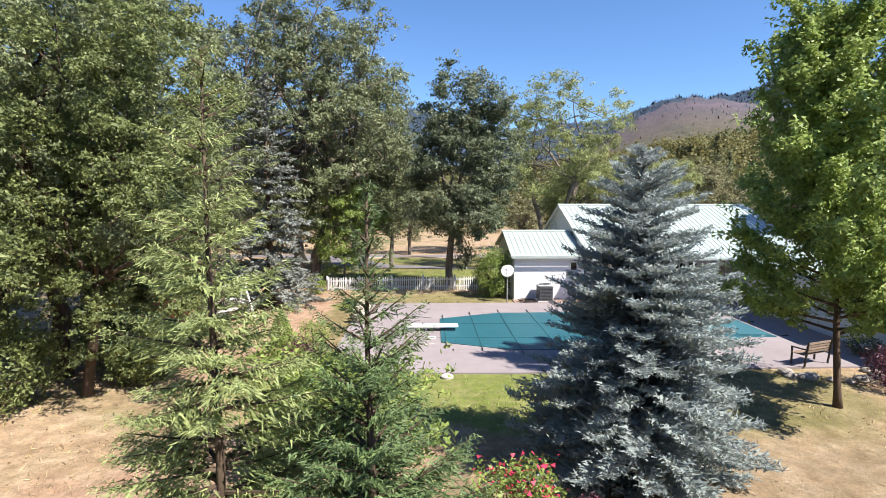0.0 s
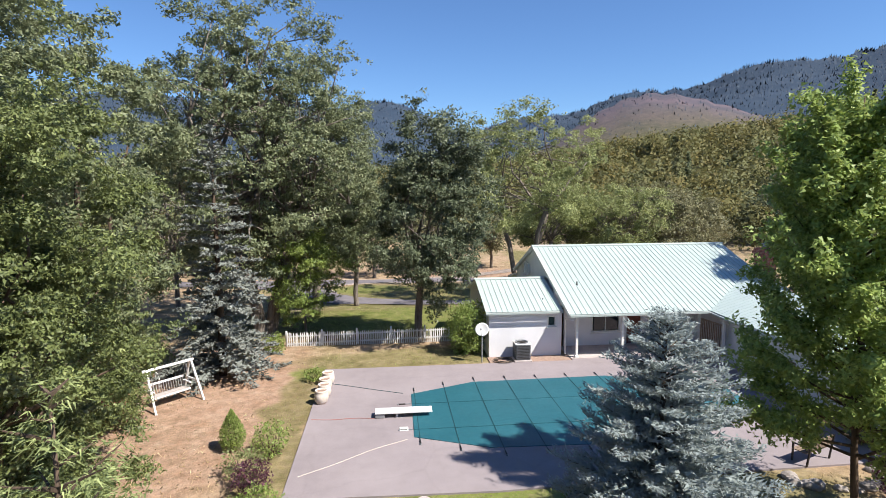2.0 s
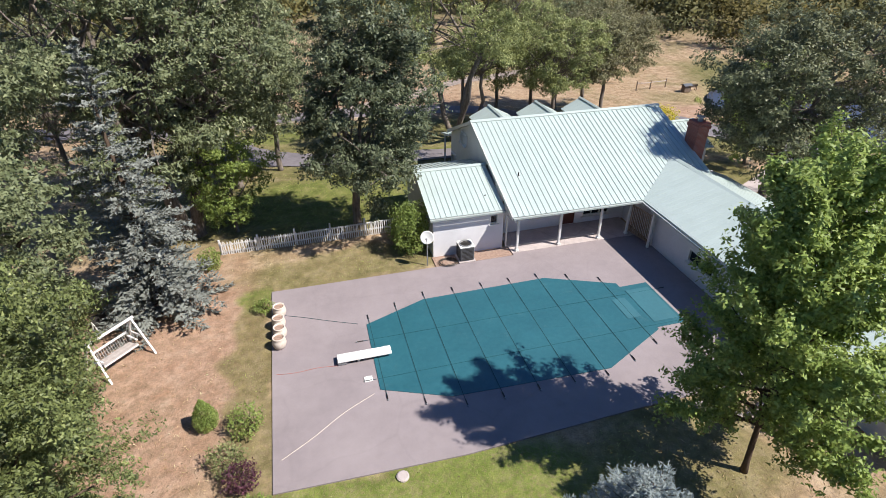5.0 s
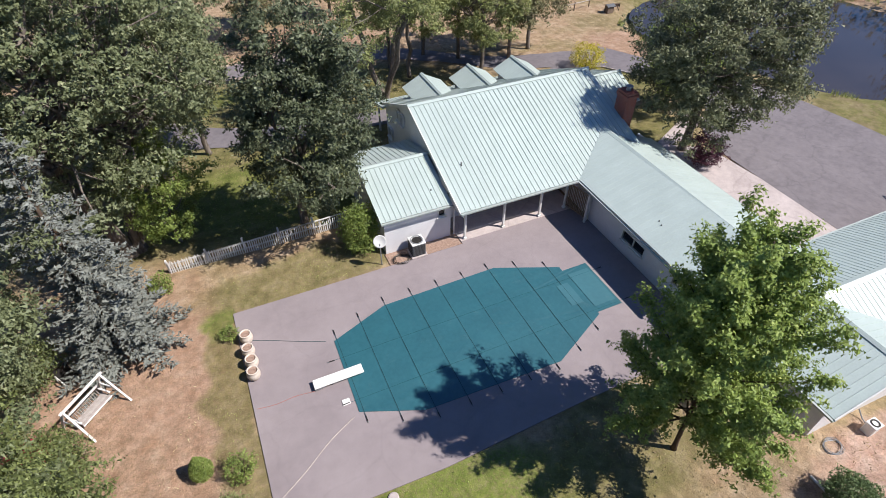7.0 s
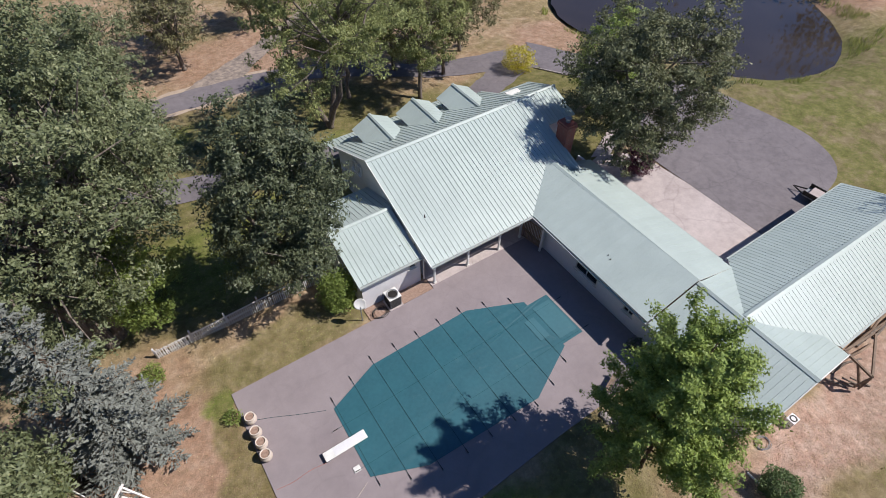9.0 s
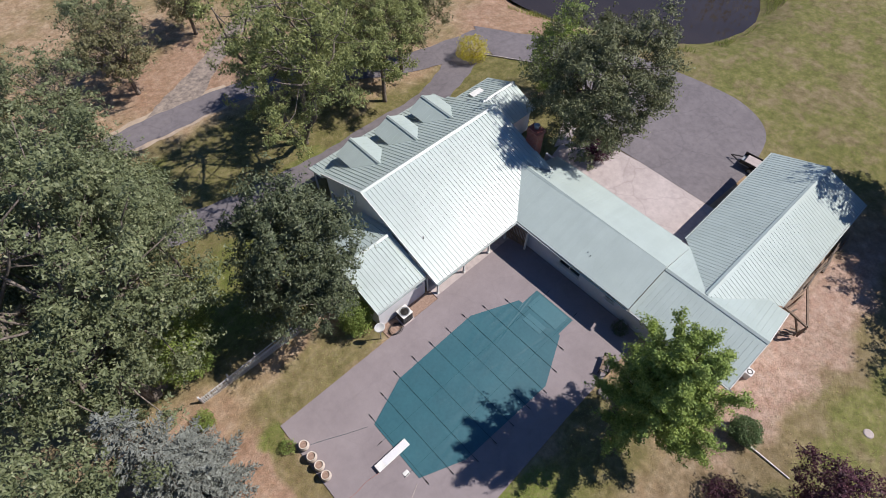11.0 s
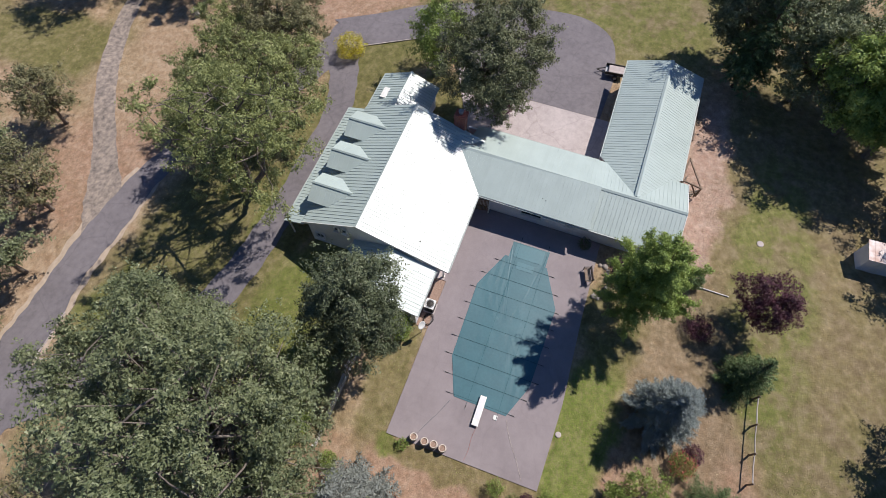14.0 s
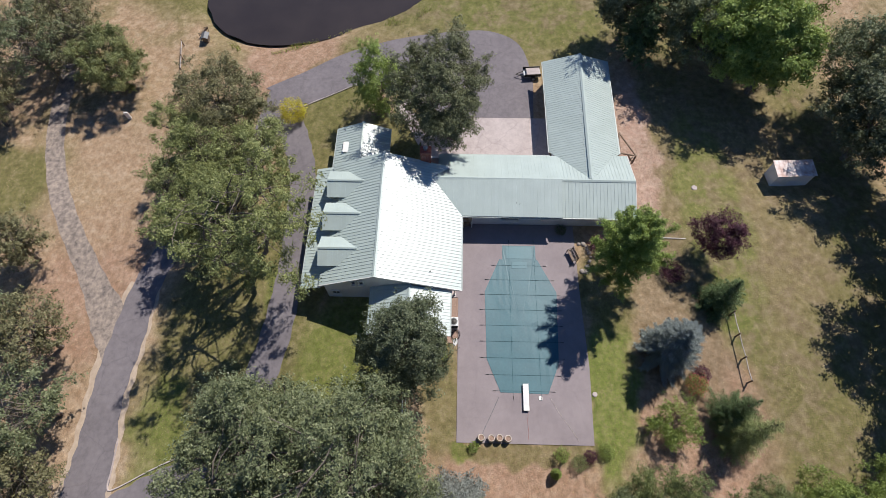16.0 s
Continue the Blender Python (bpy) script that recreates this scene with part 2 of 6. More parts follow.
def cover_material(name="mesh_pool_cover", pale=0.0):
    n = Nodes(name, 0.54, 0.0, 0.72)
    w = n.add("ShaderNodeTexWave", Scale=55.0, Distortion=0.4)
    n.link(n.coords(), w.inputs["Vector"])
    big = n.noise(0.4, 5)
    c = n.ramp(big, (0.3, (0.008, 0.080, 0.107)), (0.7, (0.015, 0.108, 0.138)))
    c = n.mix(0.18, c, n.ramp(n.noise(5, 5), (0.35, (0.006, 0.06, 0.075)), (0.7, (0.04, 0.15, 0.17))))
    dust = n.ramp(n.noise(1.1, 7, 0.75), (0.6, (0, 0, 0)), (0.75, (1, 1, 1)))
    c = n.mix(pale, c, (0.11, 0.26, 0.30))
    n.colour(n.mix(n.math("MULTIPLY", dust, 0.25), c, (0.16, 0.24, 0.23)))
    n.bump(w.outputs["Fac"], 0.08, 0.004)
    return n.mat


def bark_material(name, lo, hi):
    n = Nodes(name, 0.95, 0.0, 0.2)
    f = n.noise(9.0, 6, 0.65, None, (1, 1, 0.2))
    n.colour(n.ramp(f, (0.3, lo), (0.7, hi)))
    n.bump(f, 0.8, 0.03)
    return n.mat


def water_material():
    n = Nodes("pond_water", 0.06, 0.0, 0.5)
    n.colour(n.ramp(n.noise(0.15, 3), (0.3, (0.030, 0.023, 0.020)), (0.7, (0.044, 0.034, 0.029))))
    n.bump(n.noise(2.2, 4), 0.05, 0.03)
    return n.mat


def glass_material():
    n = Nodes("window_glass", 0.04, 0.0, 0.6)
    n.colour((0.012, 0.015, 0.017))
    return n.mat


GROUND = ground_material()
ASPHALT = asphalt_material("old_asphalt", (0.15, 0.134, 0.142), (0.215, 0.192, 0.20), 0.22)
DUST = worn("pale_dust", (0.50, 0.40, 0.31), (0.37, 0.285, 0.21), 2.2, 25, 0.95, bump=0.5)
TRACK = asphalt_material("dusty_track", (0.125, 0.108, 0.105), (0.40, 0.325, 0.265), 0.1, 0.9, 0.75)
DECK = asphalt_material("pool_deck_concrete", (0.238, 0.202, 0.208), (0.302, 0.259, 0.263), 0.08, 0.35, 0.16)
SLAB = asphalt_material("pale_concrete", (0.40, 0.34, 0.325), (0.52, 0.452, 0.432), 0.25)
ROOF = roof_material()
BRICK = brick_material()
COVER = cover_material()
PALECOVER = cover_material("mesh_cover_over_steps", 0.2)
WATER = water_material()
GLASS = glass_material()
WALL = worn("white_painted_wall", (0.80, 0.79, 0.80), (0.68, 0.67, 0.68), 0.8, 22, 0.75, bump=0.25)
TRIM = worn("white_trim", (0.82, 0.81, 0.78), (0.66, 0.65, 0.61), 2.5, 30, 0.55)
TIMBER = worn("weathered_timber", (0.30, 0.22, 0.16), (0.17, 0.12, 0.085), 3, 30, 0.85, per_object=0.5)
WHITEWOOD = worn("worn_white_wood", (0.86, 0.84, 0.82), (0.74, 0.70, 0.67), 4, 30, 0.75, per_object=0.25)
DARKMETAL = worn("dark_metal", (0.06, 0.055, 0.05), (0.025, 0.022, 0.02), 5, 60, 0.5, 0.6)
GREYMETAL = worn("grey_metal", (0.36, 0.37, 0.38), (0.24, 0.25, 0.26), 5, 60, 0.45, 0.4)
CREAM = worn("cream_clay", (0.74, 0.66, 0.58), (0.56, 0.46, 0.38), 5, 35, 0.85, per_object=0.2)
STRAP = worn("dark_webbing", (0.011, 0.064, 0.075), (0.008, 0.044, 0.052), 5, 80, 0.8)
WEB = worn("teal_webbing", (0.011, 0.092, 0.112), (0.008, 0.072, 0.088), 5, 80, 0.8)
GREYWOOD = worn("grey_weathered_slats", (0.50, 0.45, 0.42), (0.33, 0.29, 0.27), 4, 30, 0.85, per_object=0.3)
ROCK = worn("grey_rock", (0.42, 0.37, 0.33), (0.22, 0.19, 0.17), 4, 25, 0.9, bump=0.6, per_object=0.4)
DOORWOOD = worn("red_brown_door", (0.17, 0.05, 0.03), (0.10, 0.03, 0.02), 3, 30, 0.6)
RUSTY = worn("rust_streaked_sheet", (0.84, 0.81, 0.80), (0.44, 0.24, 0.18), 1.6, 20, 0.6)
RED = worn("red_cord", (0.42, 0.17, 0.14), (0.30, 0.13, 0.11), 4, 30, 0.8)
STRAWROPE = worn("pale_rope", (0.62, 0.55, 0.48), (0.5, 0.42, 0.36), 4, 30, 0.9)
GRAVEL = worn("brown_gravel", (0.40, 0.28, 0.22), (0.22, 0.14, 0.10), 9, 50, 0.95, bump=0.9)
BARK = bark_material("grey_bark", (0.085, 0.068, 0.055), (0.27, 0.23, 0.195))
BARK_RED = bark_material("brown_bark", (0.05, 0.036, 0.026), (0.15, 0.105, 0.075))
GUTTER = worn("pale_green_gutter", (0.44, 0.49, 0.46), (0.34, 0.38, 0.36), 3, 30, 0.5)
ACGREY = worn("dark_grey_casing", (0.13, 0.135, 0.145), (0.08, 0.085, 0.09), 5, 60, 0.5)

OAK = leafy("oak_leaves", (0.034, 0.046, 0.018), (0.122, 0.138, 0.069), (0.25, 0.255, 0.15), 0.3)
BROWNISH = leafy("sparse_brown_oak_leaves", (0.05, 0.047, 0.022), (0.13, 0.125, 0.06), (0.24, 0.22, 0.12), 0.25)
ROW = leafy("light_oak_leaves", (0.058, 0.07, 0.022), (0.172, 0.19, 0.07), (0.31, 0.31, 0.14), 0.4)
EDGE = leafy("garden_edge_leaves", (0.026, 0.035, 0.011), (0.1, 0.119, 0.038), (0.225, 0.245, 0.095), 0.3)
EAST = leafy("olive_brown_oak_leaves", (0.034, 0.040, 0.018), (0.105, 0.115, 0.055), (0.21, 0.205, 0.12), 0.25)
OAK_DARK = leafy("dark_oak_leaves", (0.025, 0.034, 0.016), (0.078, 0.092, 0.049), (0.175, 0.188, 0.112), 0.25, 0.5)
OAK_DRY = leafy("dry_oak_leaves", (0.048, 0.058, 0.019), (0.15, 0.165, 0.065), (0.28, 0.275, 0.135))
MAPLE = leafy("maple_leaves", (0.064, 0.098, 0.02), (0.168, 0.22, 0.052), (0.32, 0.37, 0.112), 0.38)
BUSH = leafy("bright_bush_leaves", (0.05, 0.076, 0.015), (0.145, 0.185, 0.044), (0.28, 0.31, 0.095), 0.42)
BLUE = leafy("blue_spruce_needles", (0.14, 0.16, 0.152), (0.185, 0.21, 0.203), (0.215, 0.24, 0.233), 0.42, 0.9, 0.0, 0.35)
GREYBLUE = leafy("grey_spruce_needles", (0.065, 0.071, 0.062), (0.145, 0.154, 0.138), (0.215, 0.223, 0.2), 0.12, 0.9, 0.0, 0.4)
FIR = leafy("fir_needles", (0.026, 0.044, 0.016), (0.074, 0.11, 0.04), (0.16, 0.205, 0.08), 0.2, 0.6)
LARCH = leafy("young_fir_needles", (0.07, 0.09, 0.03), (0.172, 0.198, 0.077), (0.30, 0.32, 0.145), 0.3, 0.7)
PLUM = leafy("purple_leaves", (0.02, 0.007, 0.012), (0.06, 0.018, 0.03), (0.13, 0.05, 0.06), 0.25)
YELLOW = leafy("yellow_leaves", (0.22, 0.15, 0.01), (0.46, 0.32, 0.02), (0.6, 0.46, 0.06), 0.35)
FLOWER = leafy("red_blossom", (0.22, 0.01, 0.03), (0.5, 0.025, 0.06), (0.65, 0.10, 0.12), 0.3)
SCRUB = leafy("scrub_leaves", (0.042, 0.046, 0.017), (0.083, 0.086, 0.033), (0.125, 0.122, 0.053), 0.4, 0.7, 0.8, 0.12)
CONIFER = leafy("far_conifer_needles", (0.056, 0.068, 0.038), (0.095, 0.11, 0.058), (0.13, 0.146, 0.08), 0.5, 0.8, 0.4, 0.1)
# far trees carry the painted haze blue of the mountain slopes
FARTREES = worn("haze_blue_forest", (0.05, 0.07, 0.1), (0.04, 0.058, 0.085), 0.002, 0.03, 0.95)
REED = leafy("reeds", (0.10, 0.13, 0.03), (0.22, 0.24, 0.07), (0.36, 0.34, 0.12), 0.3)


# ---- mesh helpers ----
class Shape:
    """Collects vertices and faces of one mesh."""

    def __init__(self):
        self.v, self.f = [], []

    def put(self, verts, faces, m=None):
        k = len(self.v)
        self.v += [tuple(m @ Vector(p)) if m else tuple(p) for p in verts]
        self.f += [tuple(i + k for i in f) for f in faces]
        return self

    def box(self, c, s, m=None, bevel=0.0):
        """A box with its centre and size; bevel chamfers all its edges."""
        x, y, z = (v / 2 for v in s)
        b = min(bevel, x * 0.45, y * 0.45, z * 0.45)
        if b <= 0:
            pts = [(c[0] + a * x, c[1] + d * y, c[2] + e * z) for a in (-1, 1) for d in (-1, 1) for e in (-1, 1)]
            return self.put(pts, [(0, 1, 3, 2), (4, 6, 7, 5), (0, 4, 5, 1), (2, 3, 7, 6), (0, 2, 6, 4), (1, 5, 7, 3)], m)
        ring = [(-x + b, -y), (x - b, -y), (x, -y + b), (x, y - b), (x - b, y), (-x + b, y), (-x, y - b), (-x, -y + b)]
        inner = [(max(-x + b, min(x - b, p)), max(-y + b, min(y - b, q))) for p, q in ring]
        lv = [(inner, -z), (ring, -z + b), (ring, z - b), (inner, z)]
        pts = [(c[0] + p, c[1] + q, c[2] + h) for r, h in lv for p, q in r]
        faces = [(k * 8 + i, k * 8 + (i + 1) % 8, k * 8 + 8 + (i + 1) % 8, k * 8 + 8 + i) for k in range(3) for i in range(8)]
        faces += [tuple(range(7, -1, -1)), tuple(range(24, 32))]
        return self.put(pts, faces, m)

    def prism(self, poly, z0, z1, m=None):
        """A flat outline raised from z0 to z1."""
        n = len(poly)
        pts = [(x, y, z0) for x, y in poly] + [(x, y, z1) for x, y in poly]
        faces = [tuple(range(n - 1, -1, -1)), tuple(range(n, 2 * n))]
        return self.put(pts, faces + [(i, (i + 1) % n, n + (i + 1) % n, n + i) for i in range(n)], m)

    def tube(self, points, radii, sides=6, caps=True):
        points = [Vector(p) for p in points]
        k, rings = len(self.v), []
        for i, p in enumerate(points):
            d = (points[min(i + 1, len(points) - 1)] - points[max(i - 1, 0)]).normalized()
            a = d.orthogonal().normalized() if i == 0 else (rings[-1] - d * rings[-1].dot(d)).normalized()
            rings.append(a)
            b = d.cross(a)
            for s in range(sides):
                w = 2 * math.pi * s / sides
                self.v.append(tuple(p + (a * math.cos(w) + b * math.sin(w)) * radii[i]))
        for i in range(len(points) - 1):
            for s in range(sides):
                t = (s + 1) % sides
                self.f.append((k + i * sides + s, k + i * sides + t, k + (i + 1) * sides + t, k + (i + 1) * sides + s))
        if caps:
            self.f.append(tuple(k + s for s in range(sides - 1, -1, -1)))
            self.f.append(tuple(k + (len(points) - 1) * sides + s for s in range(sides)))
        return self

    def lathe(self, profile, c=(0, 0, 0), sides=20):
        """A turned body from (radius, height) pairs."""
        k = len(self.v)
        for r, z in profile:
            for s in range(sides):
                w = 2 * math.pi * s / sides
                self.v.append((c[0] + r * math.cos(w), c[1] + r * math.sin(w), c[2] + z))
        for i in range(len(profile) - 1):
            for s in range(sides):
                t = (s + 1) % sides
                self.f.append((k + i * sides + s, k + i * sides + t, k + (i + 1) * sides + t, k + (i + 1) * sides + s))
        return self

    def mesh(self, name, smooth=False):
        me = bpy.data.meshes.new(name)
        me.from_pydata(self.v, [], self.f)
        if smooth:
            me.polygons.foreach_set("use_smooth", [True] * len(me.polygons))
        me.update()
        return me


def part(name, shape, material, parent=None, label="", smooth=False):
    """Links a shape as ONE mesh object under a thing or under a part."""
    me = shape.mesh(name, smooth) if isinstance(shape, Shape) else shape
    if material and not me.materials:
        me.materials.append(material)
    ob = new(name, me)
    if parent:
        ob.parent = parent
        ob.matrix_parent_inverse = parent.matrix_basis.inverted()
    return tagged(ob, label)


def thing(name, place, label, category, group="", kind="", turn=0.0):
    ob = new(name)
    ob.empty_display_size = 0.2
    ob.matrix_basis = pose(*place, 0, 0, turn)
    return tagged(ob, label, category, group, kind)


def local(name, shape, material, parent, label="", smooth=False):
    """A part whose mesh is given in its parent's own coordinates."""
    ob = part(name, shape, material, None, label, smooth)
    ob.parent = parent
    return ob


def structure(name, shape, material, label, category, smooth=False):
    return tagged(part(name, shape, material, None, "", smooth), label, category, "", "structure")


# ---- ground ----
def smooth_step(a, b, v):
    t = np.clip((v - a) / (b - a), 0, 1)
    return t * t * (3 - 2 * t)


POND = (58.0, 50.0)


def pond_edge(x, y):
    """Below 1 inside the pond's outline."""
    dx, dy = x - POND[0], y - POND[1]
    w = np.arctan2(dy, dx)
    r = 14.0 + 0.9 * np.cos(2 * (w - 2.2)) + 0.8 * np.sin(3 * w + 0.5) - 1.4 * np.cos(w - 2.4)
    return np.hypot(dx, dy) / r


def height(x, y):
    """The lie of the land, with the far hills."""
    x, y = np.asarray(x, float), np.asarray(y, float)
    z = -0.06 - 0.68 * smooth_step(17, 25, x) - 0.5 * smooth_step(30, 43, x) - 0.65 * smooth_step(42, 50, y) - 0.9 * smooth_step(50, 75, y)
    z = z + 0.05 * np.sin(x * 0.7) * np.sin(y * 0.6 + 1)  * smooth_step(3.0, 8.0, np.hypot(np.maximum(np.abs(x - 6.3) - 10.6, 0), np.maximum(np.abs(y - 24.2) - 6, 0)))
    z = z - 2.2 * (1 - smooth_step(0.85, 1.35, pond_edge(x, y)))
    r, way = np.hypot(x, y), np.degrees(np.arctan2(x, y))
    z = z + 43 * smooth_step(110, 420, r) * (0.33 + 0.67 * smooth_step(0, 42, way))
    spur = np.exp(-(np.where(way < 26, way - 26, (way - 26) * 0.85) / 10.4) ** 2) * (1 + 0.025 * np.sin(way * 2.7) + 0.05 * np.sin(x * 0.021) * np.sin(y * 0.017))
    z = z + 104 * spur * smooth_step(420, 860, r) * (1 - 0.3 * smooth_step(860, 1400, r))
    # the mountains, by bearing
    right = 0.109 + 0.07 * smooth_step(23, 50, way) + 0.006 * np.sin(way * 0.55 + 1)
    left = 0.135 - 0.04 * smooth_step(-3, 9, way) + 0.008 * np.sin(way * 0.5 + 0.8)
    rise = left + (right - left) * smooth_step(13, 30, way)
    rough = 0.007 * np.sin(x * 0.0061 + 1.3) * np.sin(y * 0.0052) + 0.004 * np.sin(x * 0.017 + y * 0.013) + 0.002 * np.sin(x * 0.051 - y * 0.043)
    peak = smooth_step(900, 2900, r) ** 1.3 * (1 - 0.35 * smooth_step(3000, 4400, r))
    return z + 2900 * peak * (rise + rough * smooth_step(1000, 2500, r)) * 1.0


def sheet():
    span = lambda n, near, far: np.sign(n) * (np.abs(n) * near + (np.exp(np.abs(n) * 5.6) - 1) / (np.exp(5.6) - 1) * far)  # noqa: E731
    s = span(np.linspace(-1, 1, 281), 130, 4350)
    xs, ys = s + 10, s + 36
    gx, gy = np.meshgrid(xs, ys)
    gz = height(gx, gy)
    n = len(s)
    verts = np.stack([gx, gy, gz], -1).reshape(-1, 3)
    i = np.arange(n * n).reshape(n, n)
    quads = np.stack([i[:-1, :-1], i[:-1, 1:], i[1:, 1:], i[1:, :-1]], -1).reshape(-1, 4)
    me = bpy.data.meshes.new("ground")
    me.from_pydata(verts.tolist(), [], quads.tolist())
    me.polygons.foreach_set("use_smooth", [True] * len(me.polygons))
    return me


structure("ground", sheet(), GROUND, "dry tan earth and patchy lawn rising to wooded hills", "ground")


def smooth_line(points, steps=8):
    """A rounded line through the points."""
    p = [Vector(q) for q in points]
    p = [2 * p[0] - p[1], *p, 2 * p[-1] - p[-2]]
    out = []
    for a, b, c, d in zip(p, p[1:], p[2:], p[3:]):
        for k in range(steps):
            t = k / steps
            out.append(0.5 * ((2 * b) + (c - a) * t + (2 * a - 5 * b + 4 * c - d) * t * t + (3 * b - a - 3 * c + d) * t ** 3))
    return [*out, p[-2]]


def strip(points, widths, lift=0.05, steps=8, across=5):
    """A road laid on the land along a line."""
    line = smooth_line([(x, y, w) for (x, y), w in zip(points, widths)], steps)
    s = Shape()
    verts, faces = [], []
    for i, p in enumerate(line):
        d = (line[min(i + 1, len(line) - 1)] - line[max(i - 1, 0)])
        side = Vector((-d.y, d.x, 0)).normalized()
        for k in range(across + 1):
            q = p + side * p.z * (k / across - 0.5) * (1 + 0.05 * math.sin(i * 1.7 + k))
            verts.append((q.x, q.y, float(height(q.x, q.y)) + lift))
    for i in range(len(line) - 1):
        for k in range(across):
            a = i * (across + 1) + k
            faces.append((a, a + 1, a + across + 2, a + across + 1))
    return s.put(verts, faces)


structure("road_verge", strip([(-16, 61.3), (-12, 60.7), (-9.2, 60.8), (-5.6, 60.85), (-0.8, 61.2), (4.5, 61.1), (10, 60.6)], [5.0, 5.3, 4.9, 4.4, 4.2, 4.3, 3.4], 0.03), DUST, "pale dusty verge beside the asphalt drive", "verge", True)
structure("road_north", strip([(-44, 66), (-22, 62), (-12, 60.7), (-9.2, 60.8), (-5.6, 60.85), (-0.8, 61.2), (4.5, 60.9), (10, 60.4), (15, 58.5), (21, 55), (28, 52.2), (35, 50.2)], [3.6, 3.8, 4.4, 4.0, 3.5, 3.1, 3.3, 2.8, 2.8, 2.9, 3.2, 5.0]), ASPHALT, "worn grey asphalt drive with dusty edges", "road", True)
structure("drive_front", strip([(-15, 60.4), (-12, 58.6), (-9.6, 55.4), (-7.3, 51.9), (-3.2, 49.0), (3.4, 47.1), (9, 46.5), (14, 46.3), (22, 46.8), (27, 48.2), (31, 50)], [4.5, 4.6, 4.2, 3.6, 3.2, 3.0, 2.8, 2.8, 2.8, 3.0, 3.3], 0.058), ASPHALT, "narrow grey asphalt drive along the house front", "road", True)
def ribbon(one, other, lift, across=12, steps=6):
    """A paved sheet on the land between two edge lines."""
    a = smooth_line([(*p, 0) for p in one], steps)
    c = smooth_line([(*p, 0) for p in other], steps)
    verts, faces = [], []
    for p, q in zip(a, c):
        for k in range(across + 1):
            r = p.lerp(q, k / across)
            verts.append((r.x, r.y, float(height(r.x, r.y)) + lift))
    for i in range(len(a) - 1):
        for k in range(across):
            o = i * (across + 1) + k
            faces.append((o, o + 1, o + across + 2, o + across + 1))
    return Shape().put(verts, faces)


structure("drive_loop", ribbon([(35.6, 53.3), (40.8, 45.0), (43.8, 37.0), (45.1, 30.0), (45.0, 26.0), (42.7, 22.7), (37.3, 21.4)],
                               [(33.0, 47.8), (35.6, 42.3), (35.2, 38.0), (32.2, 35.2), (30.95, 32.0), (30.9, 28.0), (30.9, 21.7)], 0.066), ASPHALT, "broad grey asphalt turning circle by the garage", "road", True)
structure("track", strip([(2.2, 61.4), (5.6, 62.9), (10.2, 66.1), (16.5, 70.7), (23.6, 75), (31, 77.4), (46, 80)], [2.0, 3.6, 2.5, 2.2, 2.1, 2.1, 2.1], 0.04), TRACK, "pale gravel track with wheel ruts", "track", True)


def flat_patch(poly, z, thick=0.12):
    return Shape().prism(poly, z - thick, z)


structure("pool_deck", flat_patch([(-4.25, 18.45), (2.4, 18.25), (9, 18.5), (16.72, 18.6), (16.72, 30.2), (8.75, 30.2), (8.75, 30.0), (-4.25, 30.0)], 0.0, 0.2), DECK, "pinkish grey concrete pool deck with faint stains", "pool deck")
structure("porch_floor", flat_patch([(8.75, 30.2), (16.7, 30.2), (16.7, 32.4), (8.75, 32.4)], 0.03, 0.25), SLAB, "pale concrete porch slab", "porch floor")
structure("garage_apron", Shape().prism([(23.3, 20.2), (30.9, 20.2), (30.87, 28.3), (30.6, 31.4), (29.6, 33.4), (27.6, 34.4), (25.4, 33.9), (23.6, 32.0)], -1.2, -0.68), SLAB, "pale stained concrete apron beside the wing", "concrete slab")
structure("gravel_bed", flat_patch([(4.3, 30.02), (8.7, 30.02), (8.7, 30.98), (4.3, 30.98)], -0.005, 0.1), GRAVEL, "brown gravel strip along the white wall", "gravel")
structure("walkway", Shape().prism([(26.9, 34.6), (28.4, 34.0), (33.5, 36.2), (33.0, 37.6)], -1.2, -0.70), SLAB, "pale concrete path", "path")


def pond():
    s, pts = Shape(), []
    for k in range(64):
        w = 2 * math.pi * k / 64
        r = 1.0
        for _ in range(60):
            r += 0.4
            if pond_edge(POND[0] + r * math.cos(w), POND[1] + r * math.sin(w)) > 1.12:
                break
        pts.append((POND[0] + r * math.cos(w), POND[1] + r * math.sin(w), -2.55))
    return s.put(pts, [tuple(range(64))])


structure("water", pond(), WATER, "dark still pond water", "pond")


# kerbs along the drive
def kerb(points):
    line = smooth_line([(x, y, 0) for x, y in points], 5)
    return Shape().tube([(p.x, p.y, float(height(p.x, p.y)) + 0.07) for p in line], [0.065] * len(line), 4)


structure("kerb", kerb([(32.6, 48.4), (34.2, 45.2), (35.8, 42.2)]), SLAB, "pale concrete kerb beside the drive", "kerb")
structure("kerb", kerb([(-5.8, 53.2), (-7.0, 55.6), (-8.5, 58.3), (-8.3, 58.9), (-7.0, 58.95), (-4.5, 59.1)]), SLAB, "pale concrete kerb round a grass island", "kerb")


# ---- house ----
def clip(poly, axis, value, keep_above):
    out = []
    for a, b in zip(poly, poly[1:] + poly[:1]):
        da, db = a[axis] - value, b[axis] - value
        if not keep_above:
            da, db = -da, -db
        if da >= 0:
            out.append(a)
        if (da > 0) != (db > 0) and abs(da - db) > 1e-9:
            t = da / (da - db)
            out.append(tuple(p + (q - p) * t for p, q in zip(a, b)))
    return out


